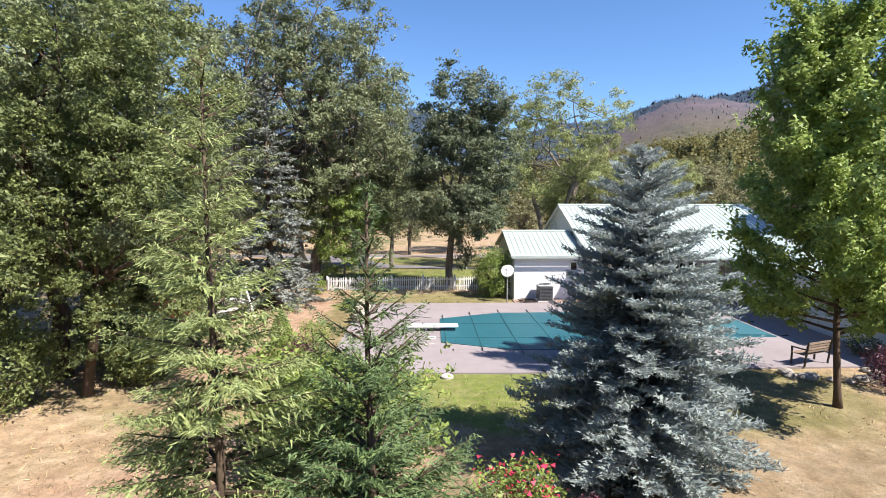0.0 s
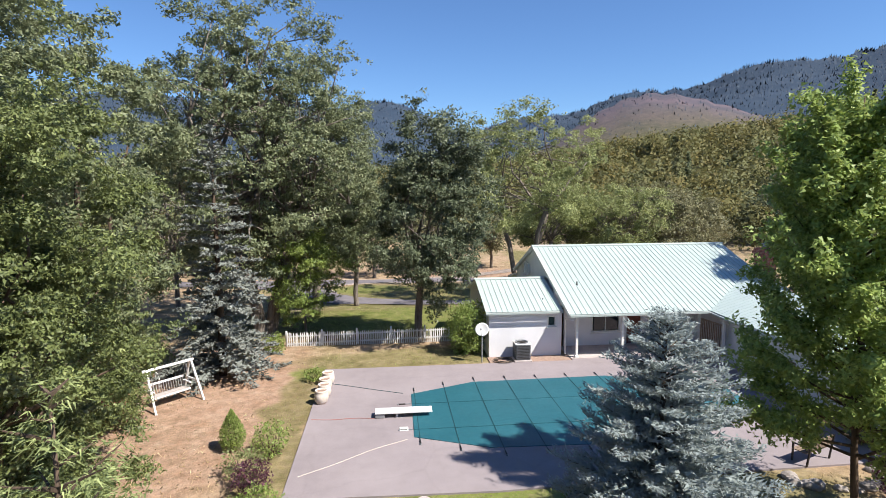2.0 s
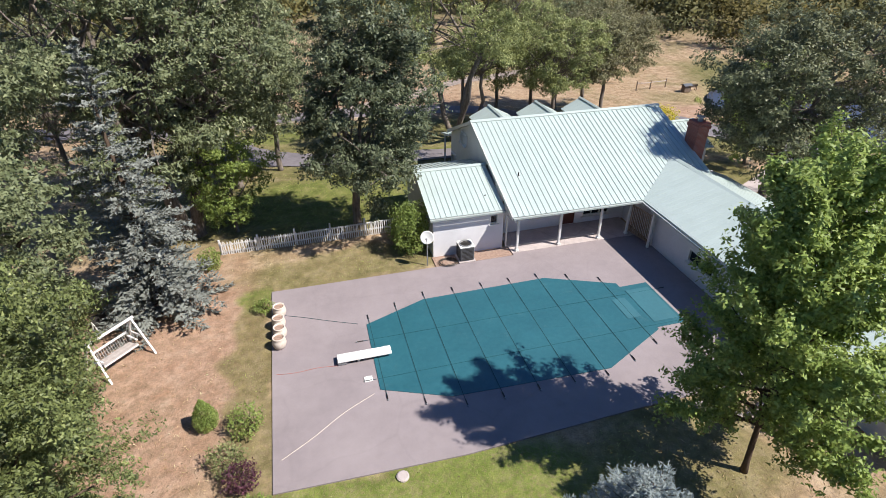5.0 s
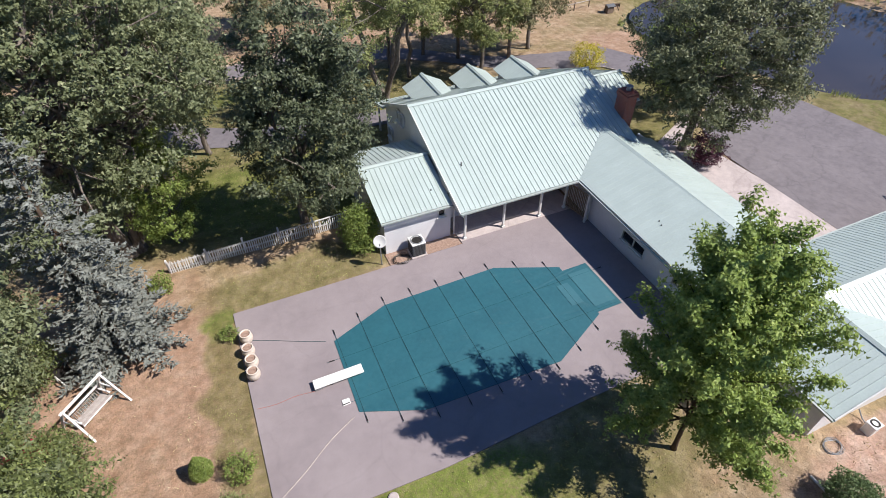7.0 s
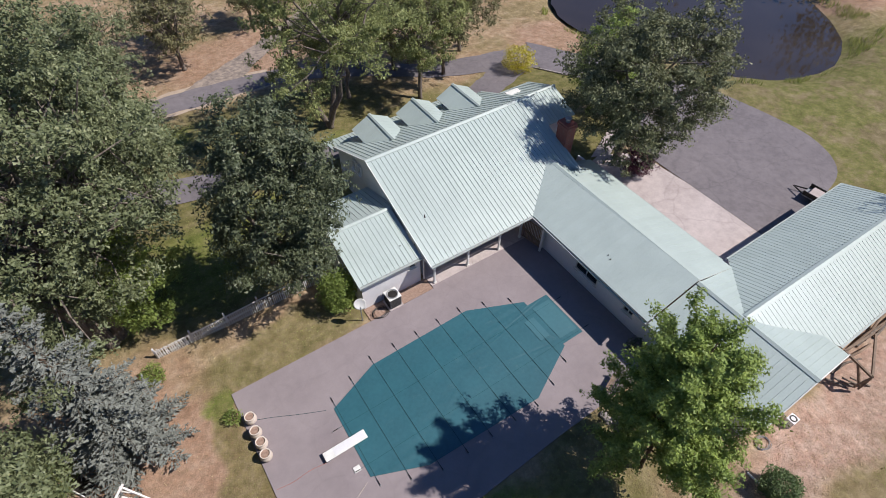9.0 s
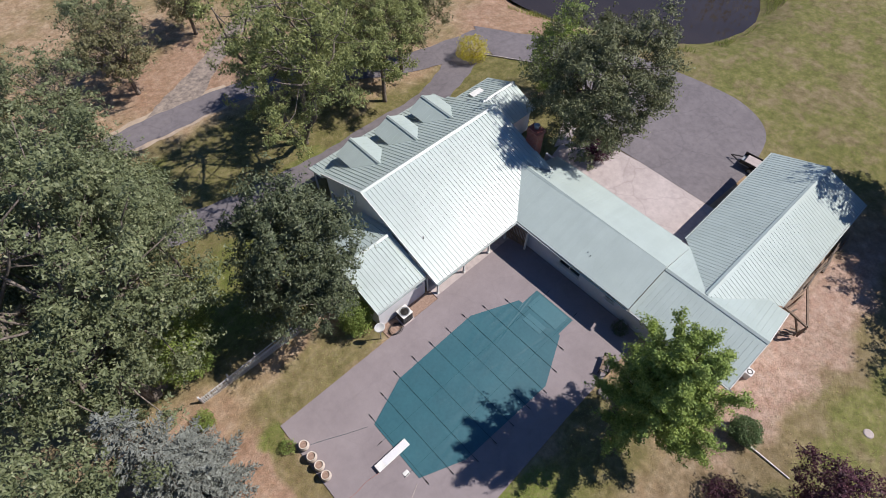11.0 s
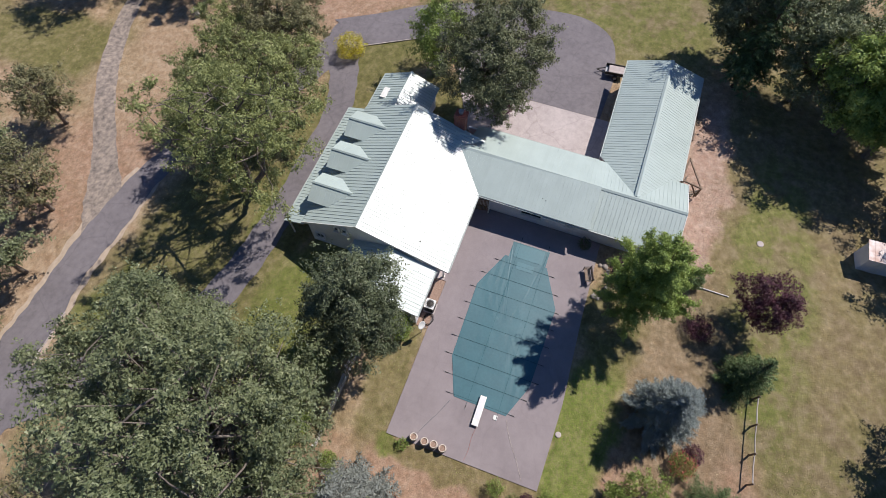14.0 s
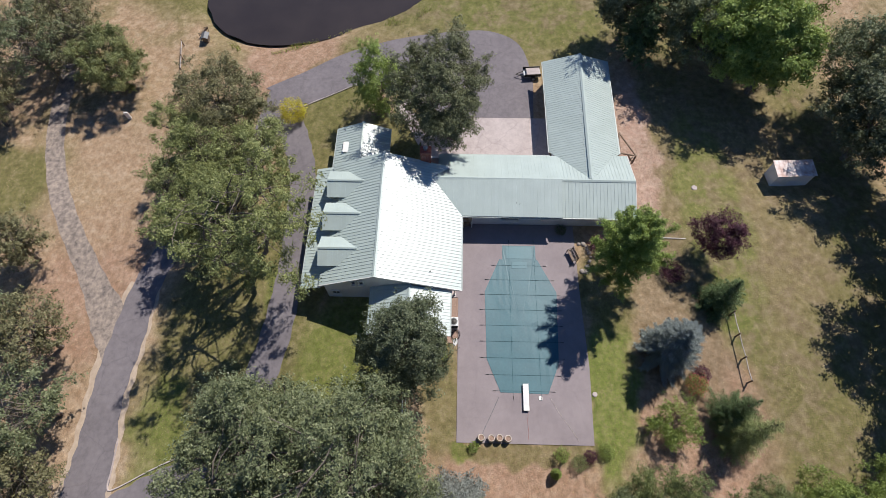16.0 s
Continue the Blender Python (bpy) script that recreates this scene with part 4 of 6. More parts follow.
# ---- pool ----
def build_pool():
    y0 = 24.15
    outline = [(-0.08, y0 - 2.1), (2.6, y0 - 3.2), (9.42, y0 - 3.45), (12.8, y0 - 1.8), (12.8, y0 - 1.66), (14.32, y0 - 1.66), (14.32, y0 + 1.58),
               (12.8, y0 + 1.58), (12.8, y0 + 1.9), (9.45, y0 + 3.33), (2.95, y0 + 3.23), (-0.02, y0 + 2.05)]
    pool = thing("pool_cover", (6.5, y0, 0.0), "taut teal mesh safety cover strapped over the pool", "pool cover")
    # a slightly sagging sheet: rings of the outline drawn in to the middle
    s, rings = Shape(), 7
    verts, faces, n = [], [], len(outline)
    fine = []
    for a, b in zip(outline, outline[1:] + outline[:1]):
        for k in range(4):
            fine.append((a[0] + (b[0] - a[0]) * k / 4, a[1] + (b[1] - a[1]) * k / 4))
    n = len(fine)
    for r in range(rings + 1):
        t = 1 - r / rings * 0.96
        for x, y in fine:
            px, py = 6.5 + (x - 6.5) * t, y0 + (y - y0) * t
            verts.append((px, py, 0.026 - 0.012 * math.sin(math.pi * min(1, r / rings * 1.4)) + 0.004 * math.sin(px * 4.1)))
    for r in range(rings):
        for i in range(n):
            j = (i + 1) % n
            faces.append((r * n + i, r * n + j, (r + 1) * n + j, (r + 1) * n + i))
    faces.append(tuple(rings * n + i for i in range(n)))
    for x, y in fine:
        verts.append((x, y, 0.001))
    k = (rings + 1) * n
    faces += [(i, k + i, k + (i + 1) % n, (i + 1) % n) for i in range(n)]
    part("sheet", s.put(verts, faces), COVER, pool)

    def reach(x):
        if x < 2.65:
            return 2.1 + 1.2 * (x + 0.15) / 2.8
        if x <= 9.55:
            return 3.32
        return 3.35 - 1.55 * (x - 9.55) / 3.35

    def strap(a, b, wide=0.021, mat=STRAP):
        st = part("strap", bar((*a, 0.032), (*b, 0.032), wide, 0.008), mat, pool, "dark webbing strap")
        for p, q in ((a, b), (b, a)):
            w = math.atan2(q[1] - p[1], q[0] - p[0])
            part("anchor", Shape().lathe([(0.0, 0.05), (0.03, 0.048), (0.035, 0.01), (0.035, 0.0)], (p[0], p[1], 0.0), 8), GREYMETAL, st)
            part("spring", Shape().tube([(p[0], p[1], 0.035), (p[0] + 0.3 * math.cos(w), p[1] + 0.3 * math.sin(w), 0.035)], [0.024, 0.024], 6), DARKMETAL, st)

    for k in range(9):
        x = 0.0 + 1.52 * k + (0.12 if k == 0 else 0)
        r = reach(min(x, 12.8)) + 0.5
        strap((x, y0 - r), (x, y0 + r))
    for dy in (-1.5, 0.95):
        strap((-0.62, y0 + dy), (12.95 + (2.0 if abs(dy) < 1.55 else 0.45), y0 + dy), 0.014, WEB)

    for sx, sy, lx, ly in ((13.55, y0 - 0.04, 1.3, 2.5), (12.2, y0 - 0.04, 0.7, 1.5)):
        part("step_panel", Shape().box((sx, sy, 0.031), (lx, ly, 0.006)), PALECOVER, pool, "paler panel over the pool steps")
    board = thing("diving_board", (-0.6, 24.05, 0.0), "white diving board on a low stand at the pool end", "diving board")
    part("plank", Shape().box((-0.42, 24.03, 0.22), (2.30, 0.5, 0.07), None, 0.02), TRIM, board, "white board")
    part("tread", Shape().box((-0.2, 24.03, 0.258), (1.7, 0.42, 0.01)), WALL, board)
    part("stand", Shape().box((-1.38, 24.03, 0.09), (0.4, 0.42, 0.18), None, 0.03), GREYMETAL, board, "grey metal stand")
    part("fulcrum", Shape().tube([(-0.7, 23.81, 0.135), (-0.7, 24.26, 0.135)], [0.05, 0.05], 8).box((-0.7, 24.03, 0.05), (0.1, 0.3, 0.1)), GREYMETAL, board)
    lid = thing("skimmer_lid", (-0.45, 22.75, 0.0), "white plastic plate lying on the deck", "lid")
    part("plate", Shape().box((-0.45, 22.75, 0.02), (0.34, 0.3, 0.04), None, 0.01), TRIM, lid)
    for label, mat, pts in (
        ("pale rope lying across the deck", STRAWROPE, [(-0.35, 21.9), (-1.6, 21.25), (-2.8, 20.4), (-3.95, 19.7)]),
        ("faded red cord along the deck", RED, [(-1.6, 23.85), (-2.4, 23.95), (-3.3, 23.9), (-4.1, 24.0)]),
        ("thin dark cord on the deck", STRAP, [(-0.4, 26.35), (-1.6, 26.9), (-2.8, 27.5), (-3.7, 27.9)]),
    ):
        line = smooth_line([(x, y, 0.012) for x, y in pts], 5)
        tagged(part("rope", Shape().tube(line, [0.012] * len(line), 5), mat), label, "rope")


build_pool()


# ---- garden things ----
def pot(x, y, r=0.32, turn=0):
    p = thing("planter", (x, y, 0.0), "cream clay planter barrel of dry soil at the deck edge", "planter", "planters along the deck edge")
    prof = [(0.0, 0.0), (r * 0.74, 0.0), (r * 0.98, 0.12), (r * 1.12, 0.27), (r * 1.05, 0.42), (r * 0.9, 0.5), (r * 0.97, 0.54), (r * 0.96, 0.58), (r * 0.8, 0.58), (r * 0.78, 0.5), (0.0, 0.5)]
    local("bowl", Shape().lathe(prof, sides=22), CREAM, p, "", True)
    local("soil", Shape().lathe([(r * 0.8, 0.515), (0.0, 0.53)], sides=16), GRAVEL, p, "dry brown soil")
    return p


for i, y in enumerate((25.7, 26.4, 27.1, 27.95)):
    pot(-3.9 + 0.04 * (i % 2), y, 0.28)


def swing():
    s = thing("garden_swing", (-10.45, 26.6, -0.06), "white wooden bench swing in an A frame on bare earth", "garden swing", turn=47)
    L, H, D = 0.95, 1.68, 0.85
    local("top_beam", bar((-L - 0.15, 0, H), (L + 0.15, 0, H), 0.075, 0.09), WHITEWOOD, s)
    for x in (-L, L):
        for y in (-D, D):
            local("leg", bar((x * 1.08, y, 0), (x, y * 0.06, H), 0.08, 0.085), WHITEWOOD, s)
        local("brace", bar((x * 1.04, -D * 0.6, 0.8), (x * 1.04, D * 0.6, 0.8), 0.05, 0.08), WHITEWOOD, s)
    for x in (-L * 0.8, L * 0.8):
        for y in (-0.22, 0.28):
            local("chain", Shape().tube([(x, 0, H - 0.05), (x, y, 0.45 if y < 0 else 0.9)], [0.012, 0.012], 5), GREYMETAL, s)
    seat = local("seat", bar((-L * 0.82, -0.25, 0.48), (L * 0.82, -0.25, 0.48), 0.06, 0.06), WHITEWOOD, s)
    for k in range(6):
        local("slat", Shape().box((0, -0.22 + 0.09 * k, 0.52 - 0.01 * k), (L * 1.62, 0.06, 0.025)), GREYWOOD, seat)
    back = local("backrest", bar((-L * 0.82, 0.36, 0.92), (L * 0.82, 0.36, 0.92), 0.05, 0.08), WHITEWOOD, s)
    for k in range(15):
        x = -L * 0.78 + L * 1.56 * k / 14
        local("slat", bar((x, 0.27, 0.5), (x, 0.37, 0.9), 0.045, 0.02), GREYWOOD, back)
    for x in (-L * 0.82, L * 0.82):
        local("armrest", Shape().box((x, 0.02, 0.74), (0.07, 0.6, 0.04)), WHITEWOOD, s)


swing()


def garden_chair():
    c = thing("garden_chair", (-11.56, 28.959, -0.06), "low garden chair with dark seat and white arms beside the swing", "chair", turn=35)
    seat = local("seat", Shape().box((0, 0, 0.36), (0.62, 0.56, 0.06), None, 0.02), DARKMETAL, c, "dark seat")
    local("backrest", bar((0, 0.28, 0.36), (0, 0.42, 0.78), 0.6, 0.05), DARKMETAL, c, "dark backrest")
    for sx in (-0.36, 0.36):
        local("armrest", Shape().tube([(sx, -0.34, 0.0), (sx, -0.3, 0.5), (sx, -0.1, 0.6), (sx, 0.3, 0.58), (sx, 0.42, 0.0)], [0.03] * 5, 6), TRIM, c, "white arm and leg")


garden_chair()


def picket_fence():
    a, b = Vector((-6.95, 34.45, -0.2)), Vector((3.2, 34.85, -0.14))
    f = thing("picket_fence", tuple(a), "white wooden picket fence along the lawn", "fence")
    n = 84
    pk = Shape().put([(-0.029, -0.014, 0.06), (0.029, -0.014, 0.06), (0.029, -0.014, 0.88), (0, -0.014, 0.98), (-0.029, -0.014, 0.88),
                      (-0.029, 0.014, 0.06), (0.029, 0.014, 0.06), (0.029, 0.014, 0.88), (0, 0.014, 0.98), (-0.029, 0.014, 0.88)],
                     [(0, 1, 2, 3, 4), (9, 8, 7, 6, 5), (0, 5, 6, 1), (1, 6, 7, 2), (2, 7, 8, 3), (3, 8, 9, 4), (4, 9, 5, 0)]).mesh("picket")
    pk.materials.append(WHITEWOOD)
    rng = random.Random(5)
    for k in range(n):
        p = a.lerp(b, (k + 0.5) / n)
        ob = part("picket", pk, WHITEWOOD, None)
        ob.parent = f
        ob.matrix_basis = pose(p.x - a.x, rng.uniform(-0.01, 0.01) - 0.03, p.z - a.z + rng.uniform(-0.03, 0.02), rng.uniform(-2, 2), rng.uniform(-2.5, 2.5), 0)
    for z in (0.28, 0.72):
        part("rail", bar(a + Vector((0, 0.02, z)), b + Vector((0, 0.02, z)), 0.04, 0.08), WHITEWOOD, f)
    for k in range(6):
        p = a.lerp(b, k / 5)
        part("post", Shape().box((p.x, p.y + 0.08, p.z + 0.5), (0.1, 0.1, 1.08), None, 0.012), WHITEWOOD, f)


picket_fence()


def condenser(x, y, z=0.0, tall=0.85, label="grey air conditioner unit beside the white wall"):
    a = thing("air_conditioner", (x, y, z), label, "air conditioner")
    local("plinth", Shape().box((0, 0, 0.04), (0.95, 0.95, 0.08), None, 0.01), SLAB, a)
    body = local("body", Shape().box((0, 0, 0.08 + tall / 2), (0.8, 0.8, tall), None, 0.04), ACGREY, a)
    local("top", Shape().box((0, 0, tall + 0.085), (0.82, 0.82, 0.03), None, 0.01), TRIM, body, "white metal top")
    for k in range(9):
        h = 0.18 + (tall - 0.2) * k / 8
        local("louvre", Shape().box((0, -0.405, h), (0.66, 0.014, 0.03)).box((0, 0.405, h), (0.66, 0.014, 0.03)).box((0.405, 0, h), (0.014, 0.66, 0.03)).box((-0.405, 0, h), (0.014, 0.66, 0.03)), DARKMETAL, body)
    local("fan_ring", Shape().lathe([(0.36, 0.0), (0.36, 0.05), (0.31, 0.05), (0.31, 0.0)], (0, 0, tall + 0.1), 20), GREYMETAL, body, "pale fan ring")
    local("fan_hub", Shape().lathe([(0.0, 0.0), (0.29, 0.0), (0.1, 0.02), (0.1, 0.04), (0.0, 0.05)], (0, 0, tall + 0.102), 20), DARKMETAL, body, "dark fan grille")


def utility_box():
    u = thing("utility_box", (19.5, 12.4, -0.25), "small white utility box by the gable wall", "utility box")
    body = local("body", Shape().box((0, 0, 0.32), (0.5, 0.42, 0.64), None, 0.03), TRIM, u)
    local("lid", Shape().box((0, 0, 0.66), (0.54, 0.46, 0.05), None, 0.015), WALL, body, "white lid")
    local("vent", Shape().lathe([(0.19, 0.0), (0.19, 0.03), (0.13, 0.03), (0.13, 0.0)], (0, 0, 0.683), 18), DARKMETAL, body, "dark round vent")
    local("pipe", Shape().tube([(0.2, 0.2, 0.1), (0.3, 0.5, 0.1), (0.3, 0.8, 0.4)], [0.03] * 3, 6), GREYMETAL, body, "grey pipe")


def pergola():
    """Old dark posts and rails leaning at the garage's eave."""
    t = thing("pergola", (25.1, 13.17, -0.3), "leaning old pergola of dark timber by the garage", "pergola")
    p, q, r, s = Vector((27.78, 12.85, 0.9)), Vector((25.1, 13.17, 0.9)), Vector((24.77, 11.43, 0.9)), Vector((24.58, 11.63, -0.3))
    for v, w in ((p, q), (p, r), (q, r), (q, Vector((q.x, q.y, s.z - 0.1))), (r, Vector((r.x, r.y, s.z - 0.1))), (r, s), (q.lerp(r, 0.5), s + Vector((0.35, -0.1, 0)))):
        part("beam", bar(v, w, 0.11, 0.13), TIMBER, t)


pergola()
condenser(6.05, 30.4)
utility_box()


def dish():
    d = thing("satellite_dish", (3.9, 30.35, 0.0), "small pale satellite dish on a pole by the wall", "satellite dish")
    local("pole", Shape().tube([(0, 0, -0.1), (0, 0, 1.68)], [0.035, 0.03], 8), GREYMETAL, d)
    m = pose(0, -0.05, 1.73, 62, 0, -20)
    prof = [(0.0, 0.0), (0.15, 0.012), (0.3, 0.05), (0.36, 0.075), (0.36, 0.085), (0.3, 0.062), (0.15, 0.025), (0.0, 0.014)]
    s = Shape().lathe(prof, sides=22)
    s.v = [tuple(m @ Vector(p)) for p in s.v]
    bowl = local("bowl", s, TRIM, d, "pale dish", True)
    local("arm", Shape().tube([m @ Vector((0, -0.34, 0.05)), m @ Vector((0, -0.1, 0.42))], [0.014, 0.014], 6), GREYMETAL, d)
    local("receiver", Shape().box(tuple(m @ Vector((0, -0.08, 0.44))), (0.08, 0.08, 0.1), None, 0.01), GREYMETAL, d)


dish()


def hose(x, y, z, r, label, mat):
    pts = []
    for k in range(70):
        w = k * 0.42
        rr = r * (1 + 0.14 * math.sin(w * 0.7) + 0.08 * math.sin(w * 2.3))
        pts.append((x + rr * math.cos(w), y + rr * 0.8 * math.sin(w), z + 0.02 + 0.0016 * k))
    return tagged(part("garden_hose", Shape().tube(pts, [0.014] * len(pts), 5), mat), label, "hose")


hose(5.05, 30.2, 0.0, 0.46, "dark coiled garden hose on gravel", DARKMETAL)
hose(17.4, 12.5, -0.12, 0.4, "pale coiled garden hose on the grass", GREYMETAL)


def bench(x, y, turn, z=0.0, label="dark metal and timber garden bench on the deck"):
    b = thing("garden_bench", (x, y, z), label, "bench", turn=turn)
    for k in range(5):
        local("seat_slat", Shape().box((0, -0.2 + 0.1 * k, 0.43), (1.3, 0.08, 0.03)), TIMBER, b)
    for k in range(4):
        local("back_slat", Shape().box((0, 0.28 + 0.02 * k, 0.55 + 0.1 * k), (1.3, 0.025, 0.075)), TIMBER, b)
    for x2 in (-0.62, 0.62):
        local("end_frame", bar((x2, -0.22, 0), (x2, -0.22, 0.62), 0.05, 0.05), DARKMETAL, b)
        local("end_frame", bar((x2, 0.26, 0), (x2, 0.36, 0.9), 0.05, 0.05), DARKMETAL, b)
        local("armrest", Shape().box((x2, 0.02, 0.63), (0.06, 0.56, 0.04), None, 0.01), DARKMETAL, b)


bench(13.2, 19.0, 200)
bench(45.3, 63.2, 160, float(height(45.3, 63.2)), "pale garden bench near the pond")


def rock(x, y, r, seed, name="rock", z=None):
    rng = random.Random(seed)
    bm = bmesh.new()
    bmesh.ops.create_icosphere(bm, subdivisions=2, radius=r)
    for v in bm.verts:
        v.co *= 1 + 0.28 * noise.noise(v.co / r * 1.3 + Vector((seed, 0, 0)))
        v.co.z *= 0.65
    me = bpy.data.meshes.new(name)
    bm.to_mesh(me)
    bm.free()
    me.materials.append(ROCK)
    ob = new(name, me)
    ob.matrix_basis = pose(x, y, (float(height(x, y)) if z is None else z) + r * 0.25, 0, 0, rng.uniform(0, 360))
    return tagged(ob, "rough grey garden stone at the lawn edge", "rock", "stones at the lawn edge")


rr = random.Random(11)
for k in range(16):
    w = math.pi * (0.95 + 1.1 * k / 15)
    rock(13.2 + 1.5 * math.cos(w) + rr.uniform(-0.2, 0.2), 17.9 + 0.7 * math.sin(w) + rr.uniform(-0.2, 0.2), rr.uniform(0.14, 0.26), k)
for x, y, r in ((0.0, 18.0, 0.22), (21.8, 5.3, 0.3)):
    disc = Shape().lathe([(r, 0.0), (r, 0.06), (r - 0.05, 0.09), (0.0, 0.1)], (x, y, float(height(x, y))), 18)
    tagged(part("well_cover", disc, SLAB), "round concrete cover in the lawn", "concrete cover")


def kennel():
    """A small grey roofed box on the grass by the pond."""
    x, y = 44.2, 62.6
    k = thing("kennel", (x, y, float(height(x, y))), "small weathered box with a dark grey roof by the pond", "kennel", turn=0.35)
    local("body", Shape().box((0, 0, 0.4), (0.9, 0.65, 0.8), None, 0.02), TIMBER, k)
    for sy in (-1, 1):
        local("roof", Shape().box((0, 0, 0), (1.15, 0.52, 0.05), pose(0, sy * 0.22, 0.88, rx=-sy * 24)), ACGREY, k, "dark grey sheet roof")


kennel()


def shed():
    z = float(height(23, -4)) - 0.05
    s = thing("garden_shed", (23.15, -4.5, z), "small white shed with a rust streaked flat roof", "shed", turn=3)
    for c, d in (((0, -1.85, 1.0), (1.5, 0.1, 2.0)), ((0, 1.85, 1.0), (1.5, 0.1, 2.0)), ((0.8, 0, 1.0), (0.1, 3.8, 2.0)), ((-0.8, 0, 1.0), (0.1, 3.8, 2.0))):
        local("wall", Shape().box(c, d), WALL, s)
    m = pose(0, 0, 2.1, 0, -4, 0)
    for k in range(8):
        local("roof_sheet", Shape().box((0, -1.8 + 0.515 * k, 0), (1.95, 0.5, 0.035), m), RUSTY, s, "rust streaked metal sheet")
    local("door", Shape().box((-0.865, 0.7, 0.95), (0.04, 0.8, 1.85), None, 0.01), TRIM, s)


shed()


def trailer():
    z = float(height(38, 21.8))
    t = thing("utility_trailer", (37.6, 21.6, z), "small dark utility trailer with a pale load by the garage", "trailer", turn=5)
    local("bed", Shape().box((0, 0, 0.5), (1.3, 2.0, 0.08), None, 0.01), GREYMETAL, t)
    for x in (-0.62, 0.62):
        local("side_rail", Shape().box((x, 0, 0.72), (0.05, 2.0, 0.34)), DARKMETAL, t)
        w = local("wheel", Shape().tube([(x * 1.2 - 0.09, -0.1, 0.3), (x * 1.2 + 0.09, -0.1, 0.3)], [0.3, 0.3], 18), DARKMETAL, t, "black wheel")
        local("rim", Shape().tube([(x * 1.2 - 0.1, -0.1, 0.3), (x * 1.2 + 0.1, -0.1, 0.3)], [0.16, 0.16], 14), GREYMETAL, w)
    local("tongue", bar((-0.4, 1.0, 0.45), (0, 1.9, 0.42), 0.06, 0.08), DARKMETAL, t)
    local("tongue", bar((0.4, 1.0, 0.45), (0, 1.9, 0.42), 0.06, 0.08), DARKMETAL, t)
    local("load", Shape().box((0, -0.1, 0.68), (1.1, 1.6, 0.25), None, 0.06), SLAB, t, "pale flat load")


trailer()


def lumber():
    rng = random.Random(4)
    for k in range(14):
        x0 = 25.0 + 0.75 * k + rng.uniform(-0.5, 0.5)
        ln = rng.uniform(2.0, 4.2)
        a = Vector((x0, rng.uniform(12.5, 13.3), float(height(x0, 12.9)) + rng.uniform(0.03, 0.5)))
        b = a + Vector((ln, rng.uniform(-0.5, 0.5), rng.uniform(-0.1, 0.35)))
        if b.x > 38:
            continue
        mid = a.lerp(b, 0.5) + Vector((0, rng.uniform(-0.15, 0.15), rng.uniform(0, 0.15)))
        a.z = float(height(a.x, a.y)) + 0.06
        tagged(part("timber_pole", Shape().tube([a, mid, b], [0.09, 0.075, 0.05], 7), TIMBER if k % 3 else BARK), "weathered timber pole leaning in a heap by the garage", "timber", "heap of poles beside the garage")
    for k in range(4):
        a = Vector((24.6 + 0.4 * k, 11.9 - 0.25 * k, float(height(25, 11.8)) + 0.05))
        tagged(part("timber_pole", Shape().tube([a, a + Vector((-0.9, 0.9, 0.5))], [0.07, 0.05], 7), BARK), "weathered timber pole leaning in a heap by the garage", "timber", "heap of poles beside the garage")


lumber()


def rail_fence(points, label):
    f = thing("rail_fence", (*points[0], 0), label, "fence")
    for p, q in zip(points, points[1:]):
        a = Vector((*p, float(height(*p))))
        b = Vector((*q, float(height(*q))))
        for z in (0.85,):
            part("rail", Shape().tube([a + Vector((0, 0, z)), a.lerp(b, 0.5) + Vector((0.03, 0.03, z - 0.02)), b + Vector((0, 0, z + 0.03))], [0.05, 0.045, 0.05], 6), GREYWOOD, f)
    for p in points:
        part("post", Shape().tube([(*p, float(height(*p)) - 0.1), (*p, float(height(*p)) + 1.1)], [0.075, 0.065], 7), TIMBER, f)


rail_fence([(7.6, 4.75), (5.5, 4.7), (3.4, 4.6), (1.3, 4.55)], "weathered timber rail fence in the garden")
tagged(part("fallen_pole", Shape().tube([(15.46, 12.0, float(height(15.46, 12.0)) + 0.05), (15.5, 9.6, float(height(15.5, 9.6)) + 0.09), (15.47, 7.5, float(height(15.47, 7.5)) + 0.05)], [0.06, 0.055, 0.045], 7), WHITEWOOD), "long pale pole lying on dry grass", "timber")
rail_fence([(43.3, 65.4), (40.7, 64.8), (38.4, 64.25)], "short pale timber rail fence on the dry slope")
for x, y in ((31.2, 68.8),):
    z = float(height(x, y))
    tagged(part("marker_post", Shape().box((x, y, z + 0.55), (0.18, 0.5, 1.1), None, 0.03), WHITEWOOD), "pale wooden marker post in dry grass", "post")


